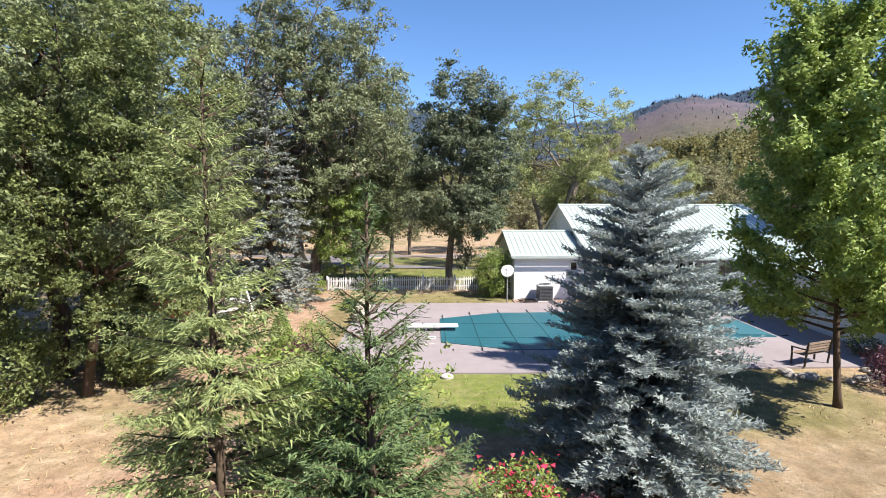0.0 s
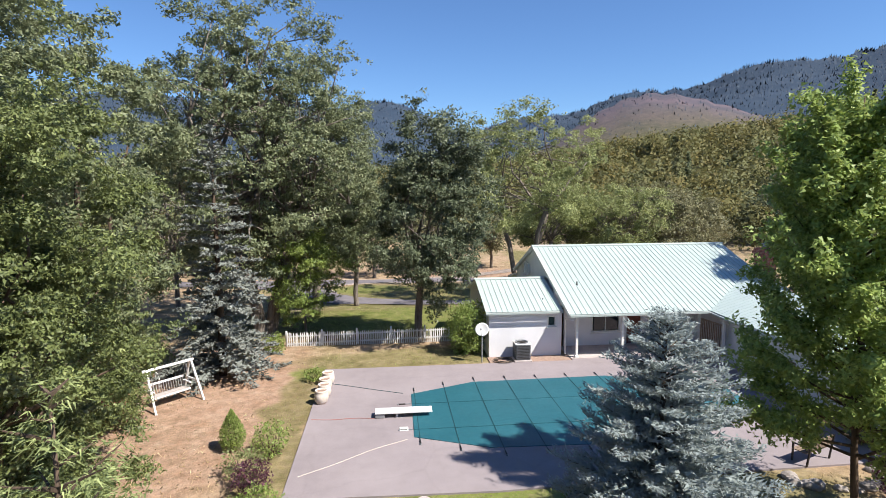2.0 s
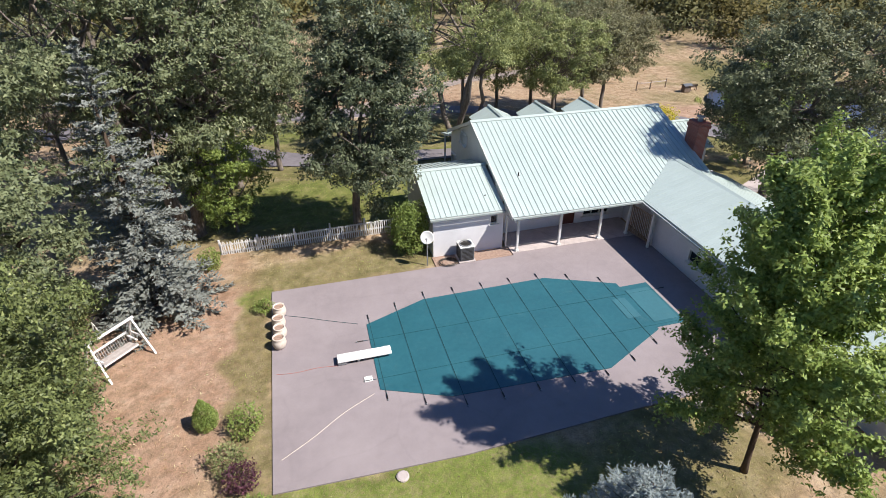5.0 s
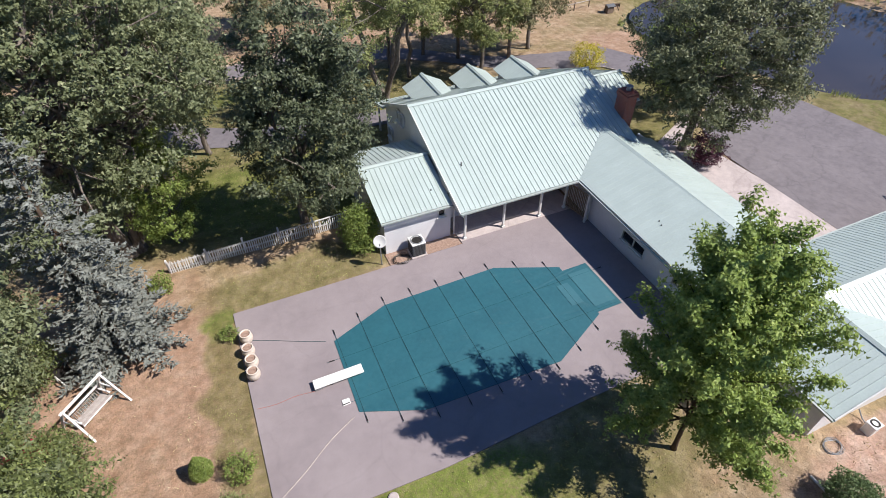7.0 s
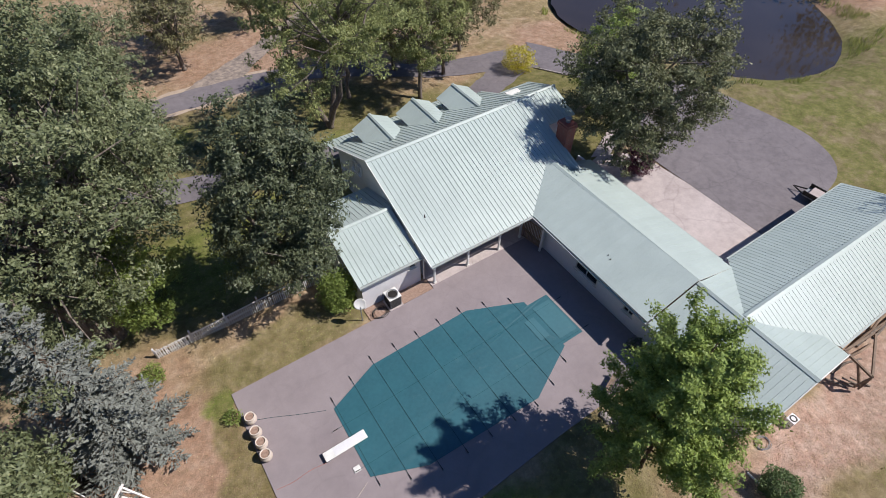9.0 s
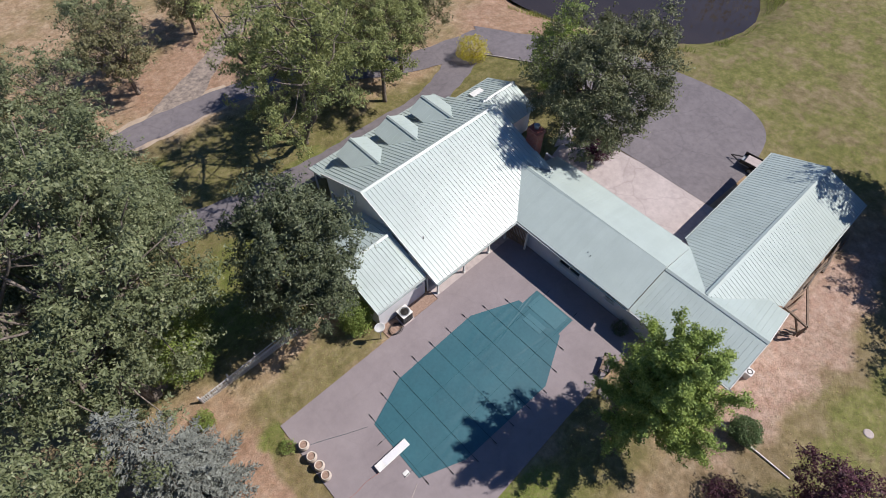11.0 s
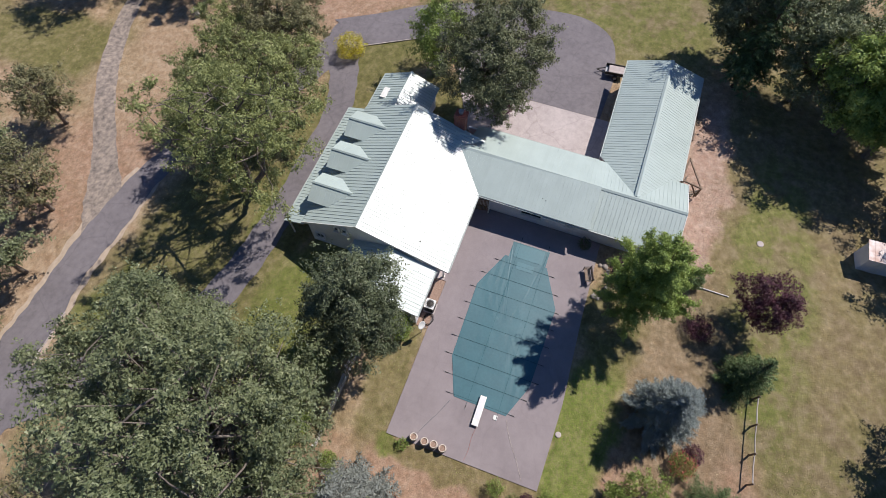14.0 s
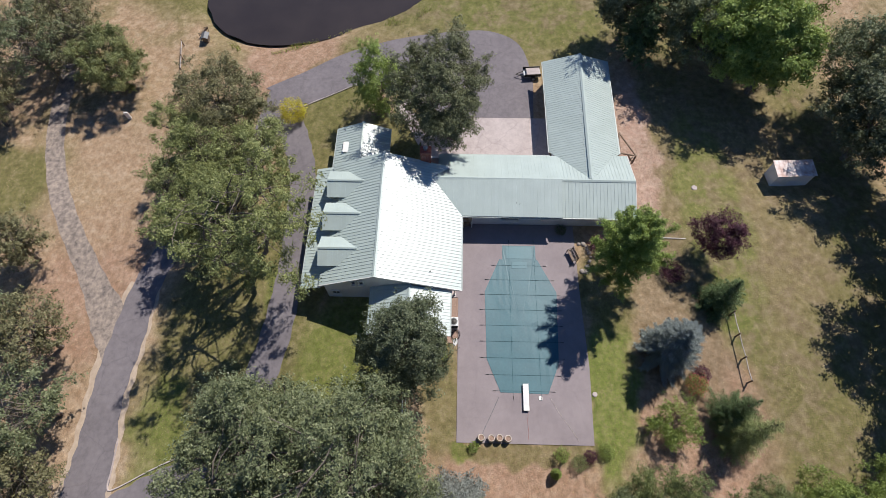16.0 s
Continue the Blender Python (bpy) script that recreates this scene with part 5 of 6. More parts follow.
# ---- plants ----
def leaf_cloud(name, centres, size, rng, aspect=0.55, up=0.9, ways=None, out=None, soft=None):
    """One mesh of small pointed leaves. soft: shading normals that round each crown. size: one number or one for each; ways: the leaves' long axes."""
    n = len(centres)
    size = np.broadcast_to(np.asarray(size, float), (n,)) * rng.uniform(0.7, 1.3, n)
    nrm = rng.normal(size=(n, 3))
    nrm[:, 2] = np.abs(nrm[:, 2]) * (1 + up) + up
    if out is not None:
        nrm = rng.normal(size=(n, 3)) * 0.8 + out / (np.linalg.norm(out, axis=1, keepdims=True) + 1e-6) * 0.9 + (0, 0, up * 0.5)
    nrm /= np.linalg.norm(nrm, axis=1, keepdims=True)
    u = rng.normal(size=(n, 3)) if ways is None else ways + rng.normal(scale=0.18, size=(n, 3))
    if ways is None:
        u -= nrm * (u * nrm).sum(1, keepdims=True)
    u /= np.linalg.norm(u, axis=1, keepdims=True)
    v = np.cross(nrm, u)
    v /= np.linalg.norm(v, axis=1, keepdims=True) + 1e-9
    a, b = u * size[:, None] * 0.5, v * size[:, None] * 0.5 * aspect
    if soft is not None:
        b = b * np.where((nrm * soft).sum(1) > 0, -1.0, 1.0)[:, None]
    verts = np.stack([centres - a - b, centres - a + b, centres + a], 1).reshape(-1, 3).astype(np.float32)
    me = bpy.data.meshes.new(name)
    me.vertices.add(3 * n)
    me.vertices.foreach_set("co", verts.ravel())
    me.loops.add(3 * n)
    me.loops.foreach_set("vertex_index", np.arange(3 * n, dtype=np.int32))
    me.polygons.add(n)
    me.polygons.foreach_set("loop_start", np.arange(0, 3 * n, 3, dtype=np.int32))
    me.polygons.foreach_set("loop_total", np.full(n, 3, dtype=np.int32))
    me.update(calc_edges=True)
    me.validate()
    if soft is not None:
        soft = soft / (np.linalg.norm(soft, axis=1, keepdims=True) + 1e-6)
        me.polygons.foreach_set("use_smooth", np.ones(n, dtype=bool))
        me.normals_split_custom_set_from_vertices(np.repeat(soft, 3, axis=0).astype(np.float32))
    return me


def crooked(a, b, rng, wob=0.12, n=4, sag=0.0):
    a, b = np.asarray(a, float), np.asarray(b, float)
    ln = np.linalg.norm(b - a)
    pts = []
    for k in range(n + 1):
        t = k / n
        p = a + (b - a) * t + rng.normal(scale=wob * ln * 0.4, size=3) * math.sin(math.pi * t)
        p[2] += sag * math.sin(math.pi * t)
        pts.append(tuple(p))
    return pts


def broadleaf(name, at, tall, clear, rx, ry, leaf, bark, seed, label, category="tree", count=16000, size=0.2, clumps=150, spread=0.65, trunk=0.22, lean=(0, 0), limbs=9, stems=1, top=1.0, group="", hollow=0.45, twigged=1, feather=0.0, lobe=0.42, fan=0.25):
    """A tree: crooked tapered trunk and limbs, and a crown of small leaves in uneven clumps. clear: height of the lowest leaves; top: below 1 draws the crown to a point."""
    rng = np.random.default_rng(seed)
    x, y = at
    z = float(height(x, y))
    tree = thing(name, (x, y, z), label, category, group)
    mid, half = (clear + tall) / 2, (tall - clear) / 2
    # where the clumps sit, on an uneven outline
    d = rng.normal(size=(clumps, 3))
    d /= np.linalg.norm(d, axis=1, keepdims=True)
    lobes = np.array([noise.noise(Vector(v * 1.7) + Vector((seed * 3.1, 0, 0))) for v in d])
    r = (hollow + (1 - hollow) * rng.uniform(0, 1, clumps) ** 0.6) * (1 + lobe * lobes)
    c = d * r[:, None]
    width = np.clip(1 - (1 - top) * (c[:, 2] + 1) / 2, 0.15, 1)
    c = np.stack([c[:, 0] * rx * width + lean[0], c[:, 1] * ry * width + lean[1], mid + c[:, 2] * half], 1)
    wood = Shape()
    fork = clear + (tall - clear) * 0.18
    bases = []
    for s in range(stems):
        w = 2 * math.pi * s / max(stems, 1) + rng.uniform(0, 1)
        off = np.array([math.cos(w), math.sin(w), 0]) * (0.35 * trunk * 2 if stems > 1 else 0)
        end = np.array([lean[0] * 0.4 + (math.cos(w) * rx * fan if stems > 1 else 0), lean[1] * 0.4 + (math.sin(w) * ry * fan if stems > 1 else 0), fork])
        pts = [(off[0], off[1], -0.15), *crooked(off + (0, 0, 0.25), end, rng, 0.05, 4)]
        wood.tube(pts, [trunk * 1.35, trunk, trunk * 0.95, trunk * 0.88, trunk * 0.8, trunk * 0.72], 8)
        bases.append(end)
    local("trunk", wood, bark, tree, "", True)
    order = rng.permutation(clumps)
    ends = []
    for k in range(min(limbs, clumps)):
        base = bases[k % stems]
        tip = c[order[k]] * 0.82 + base * 0.18
        pts = crooked(base, tip, rng, 0.12, 5)
        limb = local("limb", Shape().tube(pts, list(np.linspace(trunk * 0.55, trunk * 0.12, 6)), 6), bark, tree, "", True)
        ends.append((pts, limb))
    for k in range(limbs, min(limbs * twigged, clumps)):
        pts, limb = ends[k % limbs]
        tip = c[order[k]]
        near = min(pts[1:], key=lambda p: np.linalg.norm(np.array(p) - tip))
        local("branch", Shape().tube(crooked(near, tip, rng, 0.12, 3), list(np.linspace(trunk * 0.2, trunk * 0.05, 4)), 5), bark, limb, "", True)
    # leaves stand in small tufts, and the tufts in clumps
    per = 13
    many = max(1, count // per)
    own = rng.integers(0, clumps, many)
    reach = spread * rng.uniform(0.6, 1.25, clumps)[own]
    jitter = rng.normal(size=(many, 3)) * (reach * 0.62)[:, None] * (1, 1, 0.7)
    q = c[own] + jitter
    if feather:
        # sprays along rising branches
        along = 1.08 - (1 - rng.uniform(0, 1, many) ** 0.75) * feather
        foot = np.stack([c[:, 0] * 0.12, c[:, 1] * 0.12, np.maximum(clear * 0.7, c[:, 2] - 0.95 * np.hypot(c[:, 0] - lean[0], c[:, 1] - lean[1]) - 0.6)], 1)
        q = foot[own] + (c - foot)[own] * along[:, None] + jitter * (1.25 - along * 0.75)[:, None]
    away = (q - (lean[0], lean[1], mid - half * 0.3)) / (rx, ry, half) * 0.6 + jitter / spread * 0.7
    around = rng.normal(size=(many * per, 3)) * (1, 1, 0.6)
    p = np.repeat(q, per, axis=0) + around * size * 0.72
    p[:, 2] = np.maximum(p[:, 2], 0.15)
    away = np.repeat(away, per, axis=0) + around * 0.3
    local("crown", leaf_cloud("crown", p, size, rng, out=away), leaf, tree)
    return tree


def ascending_tree(name, at, tall, clear, r, leaf, bark, seed, label, count=70000, size=0.14, boughs=60, lean=(0, 0), trunk=0.14, category="tree"):
    """A tree whose boughs sweep upward from one slim trunk and end in pointed sprays."""
    rng = np.random.default_rng(seed)
    x, y = at
    tree = thing(name, (x, y, float(height(x, y))), label, category)
    heights = (0, 0.2, 0.45, 0.7, 0.94)
    wander = [np.zeros(2), *(rng.normal(scale=0.1, size=2) for _ in heights[1:])]

    def axis(z):
        t = z / tall
        return np.array([lean[0] * t ** 0.8 + np.interp(t, heights, [w[0] for w in wander]), lean[1] * t ** 0.8 + np.interp(t, heights, [w[1] for w in wander]), z])

    stem = [(0, 0, -0.15)] + [tuple(axis(tall * t)) for t in (0.04, 0.2, 0.45, 0.7, 0.94)]
    local("trunk", Shape().tube(stem, [trunk * 1.5, trunk, trunk * 0.85, trunk * 0.6, trunk * 0.35, 0.02], 9), bark, tree, "", True)
    tufts, ways = [], []
    for k in range(boughs):
        t = (k + rng.uniform(0, 0.6)) / boughs
        h = clear + (tall * 0.88 - clear) * t
        w = 2.4 * k + rng.normal(scale=0.25)
        full = (1.08 - 0.08 * t - 0.7 * t * t) * rng.uniform(0.6, 1.15)
        ln = r * max(0.25, full)
        rise = min(ln * (0.3 + 1.0 * t) * rng.uniform(0.75, 1.3), tall * rng.uniform(0.93, 1.03) - h)
        flat = np.array([math.cos(w), math.sin(w), 0])
        side = np.array([-math.sin(w), math.cos(w), 0])
        bend = rng.normal(scale=0.12)

        def on(v):
            return axis(h) + flat * (ln * v * (1 - 0.12 * v)) + side * (bend * ln * v * v) + np.array([0, 0, rise * v ** 1.35])

        fat = trunk * (0.5 - 0.3 * t)
        local("limb", Shape().tube([tuple(on(v)) for v in (0, 0.35, 0.7, 0.98)], [fat, fat * 0.65, fat * 0.35, 0.008], 6), bark, tree, "", True)
        m = 6 + int(ln * 5)
        for v in np.linspace(0.22, 1.0, m):
            sgn = rng.choice((-1, 1))
            way = flat * rng.uniform(0.35, 0.9) + side * sgn * rng.uniform(0.1, 0.95) * (1.15 - v) * 1.3 + np.array([0, 0, rng.uniform(-0.1, 0.75)])
            way /= np.linalg.norm(way)
            long = rng.uniform(0.35, 1.0) * (0.4 + 0.3 * ln) * (1.2 - 0.5 * v)
            for f in np.arange(0.25, 1.01, 0.25):
                tufts.append(on(v) + way * long * f + rng.normal(scale=0.05, size=3))
                ways.append(way)
    q, way = np.array(tufts), np.array(ways)
    per = max(4, count // len(q))
    around = rng.normal(size=(len(q) * per, 3)) * (1, 1, 0.8)
    p = np.repeat(q, per, axis=0) + around * size * 0.8 - np.repeat(way, per, axis=0) * np.abs(around[:, :1]) * 0.05
    out = np.repeat((q - (lean[0] * 0.5, lean[1] * 0.5, tall * 0.4)) / (r, r, tall * 0.5), per, axis=0) * 0.7 + around * 0.45
    local("crown", leaf_cloud("crown", p, size, rng, 0.62, out=out), leaf, tree)
    return tree


def conifer(name, at, tall, radius, needle, bark, seed, label, whorls=26, arms=12, twigs=26, size=0.26, droop=0.25, skirt=0.25, gap=0.0, aspect=0.22, category="tree", group="", trunk=0.13, curve=0.85, lift=0.0, hang=0.1, fine=True, plume=0.34, fingers=False):
    """A spruce or fir: a straight tapered trunk, whorls of drooping branches and sprays of needles along each."""
    rng = np.random.default_rng(seed)
    x, y = at
    z = float(height(x, y))
    tree = thing(name, (x, y, z), label, category, group)
    wood = Shape().tube([(0, 0, -0.1), (0.03, 0, tall * 0.35), (-0.02, 0.02, tall * 0.7), (0, 0, tall)], [trunk, trunk * 0.75, trunk * 0.4, 0.012], 8)
    cs, ways, sizes = [], [], []
    boughs = Shape()
    for k in range(whorls):
        t = k / (whorls - 1)
        zh = skirt + (tall * 0.985 - skirt) * t ** 0.92
        ln0 = radius * (1 - zh / tall) ** curve + 0.06
        n = max(4, int(arms * (0.45 + 0.55 * (1 - t))))
        ph = rng.uniform(0, 6.28)
        for j in range(n):
            if rng.uniform() < gap:
                continue
            w = ph + 2 * math.pi * j / n + rng.normal(scale=0.18)
            ln = ln0 * rng.uniform(0.72, 1.14)
            rise = lift * ln + (0.55 * ln * t)
            zj = zh + rng.normal(scale=tall * 0.008)
            dirn = np.array([math.cos(w), math.sin(w), 0])
            side = np.array([-math.sin(w), math.cos(w), 0])

            def along(s):
                return dirn * (ln * s) + np.array([0, 0, zj + rise * s - droop * ln * s * s + 0.10 * ln * s ** 4])

            boughs.tube([tuple(along(s)) for s in (0, 0.45, 0.95)], [0.02 + 0.018 * ln * 0.5, 0.013, 0.004], 4, False)
            m = max(4, int(ln * twigs))
            s = (np.arange(m) + rng.uniform(0.2, 0.8, m)) / m * 0.92 + 0.08
            sgn = np.where(np.arange(m) % 2 == 0, 1.0, -1.0)
            tw = (plume * ln * (1 - s) + 0.09 + 0.05 * ln) * rng.uniform(0.7, 1.2, m) * (0.45 + 0.55 * np.minimum(1, s / 0.3))
            base = np.stack([along(v) for v in s])
            way = dirn * 0.72 + side * (sgn * 0.68)[:, None] + np.array([0, 0, -hang]) + rng.normal(scale=0.12, size=(m, 3))
            if fingers:
                # each twig is a finger of needles, seen full from every side
                for f in (0.1, 0.3, 0.5, 0.7, 0.95, 0.2, 0.4, 0.6, 0.82):
                    q = base + way * (tw * f)[:, None]
                    q[:, 2] += 0.12 * tw * f * f
                    q += rng.normal(scale=0.025, size=(m, 3))
                    cs.append(q)
                    ways.append(way + rng.normal(scale=0.36, size=(m, 3)))
                    sizes.append(np.clip(tw * 0.4, size * 0.6, size * 1.2))
                continue
            for f in (0.15, 0.42, 0.7, 1.0) if fine else (0.3, 0.8):
                q = base + way * (tw * f)[:, None]
                q[:, 2] += rng.normal(scale=0.03, size=m) - 0.18 * tw * f
                cs.append(q)
                ways.append(way + rng.normal(scale=0.25, size=(m, 3)))
                sizes.append(np.clip(tw * (0.5 if fine else 0.75), size * 0.55, size * 1.25))
    # short sprays clothe the leader
    m = int(tall * 16)
    t = rng.uniform(0.72, 1.0, m)
    w = rng.uniform(0, 6.28, m)
    up = np.stack([np.cos(w), np.sin(w), np.full(m, 0.9)], 1)
    cs.append(np.stack([np.zeros(m), np.zeros(m), tall * t], 1) + up * (0.05 + 0.25 * (1 - t))[:, None])
    ways.append(up)
    sizes.append(np.full(m, size))
    local("trunk", wood, bark, tree, "", True)
    tagged(local("bough_wood", boughs, bark, tree), kind="stuff")
    cs, ways, sizes = np.concatenate(cs), np.concatenate(ways), np.concatenate(sizes)
    cs[:, 2] = np.maximum(cs[:, 2], 0.06)
    local("needles", leaf_cloud("needles", cs, sizes, rng, aspect, 0.2 if fingers else 0.7, ways), needle, tree)
    return tree


def shrub(name, at, tall, r, leaf, seed, label, count=1400, size=0.1, category="shrub", cone=False, flowers=None, group=""):
    rng = np.random.default_rng(seed)
    x, y = at
    s = thing(name, (x, y, float(height(x, y))), label, category, group)
    for k in range(7):
        w = rng.uniform(0, 6.28)
        local("stem", Shape().tube(crooked((0, 0, 0), (math.cos(w) * r * 0.6, math.sin(w) * r * 0.6, tall * 0.75), rng, 0.1, 3), [0.02, 0.015, 0.01, 0.005], 5, False), BARK_RED, s)
    d = rng.normal(size=(count, 3))
    d /= np.linalg.norm(d, axis=1, keepdims=True)
    lump = np.array([noise.noise(Vector(v * 2.2) + Vector((seed, 1, 0))) for v in d])
    p = d * (rng.uniform(0.35, 1, count) ** 0.5 * (1 + (0.05 if cone else 0.4) * lump))[:, None]
    zz = (p[:, 2] + 1) / 2
    f = (1.25 * (1 - zz) ** 0.7 + 0.08) if cone else np.ones(count)
    p = np.stack([p[:, 0] * r * f, p[:, 1] * r * f, np.maximum(zz * tall, 0.03)], 1)
    local("leaves", leaf_cloud("leaves", p, size, rng, 0.5, 0.2), leaf, s)
    if flowers:
        q = p[rng.uniform(size=count) < 0.13] * (1.06, 1.06, 1.05)
        local("blossom", leaf_cloud("blossom", q, size * 0.9, rng, 0.9), flowers, s, "red blossom")
    return s


# near trees of the pool garden
conifer("blue_spruce", (3.8, 11.55), 7.1, 2.65, BLUE, BARK_RED, 1, "dense silvery blue spruce on the lawn", whorls=25, arms=16, twigs=34, size=0.135, droop=0.14, aspect=0.34, skirt=0.2, gap=0.05, plume=0.24, curve=0.6, hang=-0.35, fingers=True)
conifer("fir", (-1.46, 7.15), 6.28, 2.2, FIR, BARK_RED, 2, "young dark green fir with a thin leader", whorls=18, arms=12, twigs=34, size=0.115, droop=0.02, gap=0.1, skirt=0.2, curve=1.2, lift=0.3, plume=0.34, aspect=0.2, trunk=0.075, fingers=True)
conifer("fir", (-3.35, 6.95), 7.85, 2.05, LARCH, BARK_RED, 3, "airy light green young fir", whorls=21, arms=10, twigs=32, size=0.125, droop=0.1, gap=0.14, skirt=0.3, curve=0.75, aspect=0.17, hang=0.25, trunk=0.08, plume=0.4, fingers=True)
ascending_tree("maple", (11.3, 15.15), 12.2, 2.1, 3.05, MAPLE, BARK_RED, 4, "upright bright green maple beside the pool", count=98000, size=0.13, boughs=92, lean=(-0.45, 0.35), trunk=0.1)
broadleaf("ornamental_plum", (14.1, 5.95), 6.3, 1.3, 2.1, 2.1, PLUM, BARK_RED, 5, "small purple leaved plum tree", count=17000, size=0.14, clumps=100, spread=0.42, trunk=0.08, limbs=7)
conifer("fir", (8.7, 5.9), 5.2, 2.2, FIR, BARK_RED, 6, "broad dark green fir by the rail fence", whorls=15, arms=12, twigs=11, size=0.2, droop=0.12, aspect=0.42, fingers=True)
broadleaf("young_oak", (-2.3, 12.0), 3.1, 0.3, 2.1, 1.9, BUSH, BARK, 7, "small rounded light green tree on bare earth", count=8000, size=0.14, clumps=80, spread=0.42, trunk=0.06, limbs=9)
shrub("rose_bush", (0.9, 9.3), 1.5, 0.95, BUSH, 8, "flowering shrub with red blossom", 2600, 0.1, flowers=FLOWER)
shrub("barberry", (1.9, 8.6), 1.1, 0.8, PLUM, 9, "dark red shrub under the spruce", 1600, 0.1)
shrub("barberry", (11.6, 9.6), 1.3, 1.2, PLUM, 10, "dark red shrub on the bed", 2200, 0.12)
shrub("barberry", (14.3, 16.4), 1.4, 1.0, PLUM, 12, "dark red shrub beside the stones", 2200, 0.11)
shrub("barberry", (-12.6, 24.6), 1.6, 1.1, FLOWER, 11, "rust red shrub under the edge trees", 2600, 0.12)
shrub("juniper", (-6.55, 21.9), 1.55, 0.48, BUSH, 13, "small clipped cone of green juniper on bare earth", 6000, 0.06, cone=True)
shrub("shrub", (-5.1, 21.3), 1.3, 0.65, BUSH, 14, "loose light green shrub at the deck corner", 900, 0.1)
shrub("shrub", (-5.7, 19.9), 1.0, 0.7, OAK_DRY, 15, "dry straw coloured shrub", 900, 0.1)
shrub("shrub", (-5.2, 19.0), 1.1, 0.6, PLUM, 16, "dark red shrub at the deck corner", 900, 0.1)
shrub("shrub", (-4.6, 28.6), 0.6, 0.5, BUSH, 17, "low bright green shrub behind the planters", 700, 0.09)
shrub("shrub", (-4.7, 17.6), 1.0, 0.7, BUSH, 18, "loose green shrub by the deck corner", 1000, 0.1)
shrub("lilac", (3.35, 32.1), 3.0, 1.15, BUSH, 19, "tall bright green bush against the annex", 6000, 0.13)
shrub("shrub", (-7.4, 33.2), 1.1, 0.65, BUSH, 20, "light green shrub at the fence end", 1500, 0.1)
shrub("yellow_shrub", (31.1, 49.1), 2.3, 1.6, YELLOW, 21, "golden yellow shrub beside the drive", 3500, 0.14)
broadleaf("ornamental_plum", (28.3, 31.2), 2.4, 0.3, 1.2, 1.2, PLUM, BARK_RED, 29, "small red leaved tree below the oak", count=5200, size=0.13, clumps=50, spread=0.4, trunk=0.05, limbs=6)
shrub("shrub", (15.75, 10.7), 1.5, 0.95, FIR, 24, "round dark green shrub beside a fallen pole", 7000, 0.1)
shrub("shrub", (16.0, 19.9), 0.8, 0.6, OAK_DARK, 22, "low dark shrub against the wing", 900, 0.1)

# trees west and north of the pool
conifer("grey_spruce", (-9.2, 29.9), 12.4, 3.1, GREYBLUE, BARK_RED, 30, "tall grey blue spruce behind the swing", whorls=23, arms=12, twigs=8, size=0.27, droop=0.3, aspect=0.5, skirt=0.5, trunk=0.2, curve=0.72, gap=0.2, hang=-0.05, plume=0.34, fingers=True)
broadleaf("dark_oak", (0.85, 35.8), 14.1, 2.0, 4.3, 4.3, OAK_DARK, BARK, 31, "dense dark green oak beside the fence", count=58000, size=0.17, clumps=250, spread=0.55, trunk=0.25, limbs=12, top=0.55, lean=(0.7, -1.8), twigged=3)
broadleaf("oak", (-8.7, 37.2), 20.5, 3.2, 7.0, 6.4, OAK, BARK, 32, "tall spreading oak with an open crown", count=105000, size=0.175, clumps=380, spread=0.68, trunk=0.42, limbs=20, stems=2, hollow=0.4, twigged=8)
broadleaf("young_oak", (-6.2, 37.0), 6.8, 0.6, 2.2, 2.2, BUSH, BARK, 28, "young bright green oak behind the fence", count=16000, size=0.14, clumps=90, spread=0.42, trunk=0.09, limbs=8)
broadleaf("oak", (-6.4, 43.5), 16.5, 3.0, 5.2, 5.4, OAK, BARK, 33, "tall oak with a broad rounded crown", count=74000, size=0.175, clumps=270, spread=0.66, trunk=0.3, limbs=16, twigged=8)
broadleaf("oak", (-3.6, 46.6), 10.5, 2.8, 2.9, 2.9, OAK, BARK, 34, "medium oak beside the drive", count=22000, size=0.18, clumps=110, spread=0.7, trunk=0.2, twigged=5)
broadleaf("oak", (-13.0, 18.5), 18.0, 1.0, 4.6, 5.2, OAK, BARK_RED, 35, "tall leafy oak at the garden edge", count=112000, size=0.12, clumps=300, spread=0.46, trunk=0.3, limbs=14, twigged=3, hollow=0.15)
broadleaf("oak", (-14.0, 27.0), 17.0, 2.0, 4.6, 5.0, OAK, BARK_RED, 36, "tall leafy oak at the garden edge", count=56000, size=0.18, clumps=230, spread=0.55, trunk=0.3, limbs=14)
broadleaf("oak", (-11.0, 16.6), 13.0, 1.4, 3.3, 3.3, EDGE, BARK_RED, 37, "leafy green tree at the garden edge", count=92000, size=0.095, clumps=210, spread=0.42, trunk=0.16, limbs=10, lean=(1.5, -0.4), hollow=0.15)
broadleaf("oak", (-10.0, 8.2), 11.0, 2.0, 3.2, 3.2, EDGE, BARK_RED, 39, "leafy oak at the garden corner", count=90000, size=0.09, clumps=200, spread=0.4, trunk=0.18, limbs=10, hollow=0.15)
broadleaf("oak", (-12.3, 21.6), 8.0, 0.3, 2.2, 2.6, EDGE, BARK_RED, 38, "low leafy green tree beside bare earth", count=34000, size=0.13, clumps=120, spread=0.42, trunk=0.14, limbs=8)
for k, (x, y, h, r) in enumerate(((-8.3, 1.6, 5.5, 2.9), (-8.0, -3.4, 6.0, 3.0))):
    broadleaf("oak", (x, y), h, 0.6, r, r, BUSH, BARK_RED, 47 + k, "low leafy green tree on the dry lawn", count=22000, size=0.14, clumps=110, spread=0.45, trunk=0.12, limbs=8, hollow=0.2)
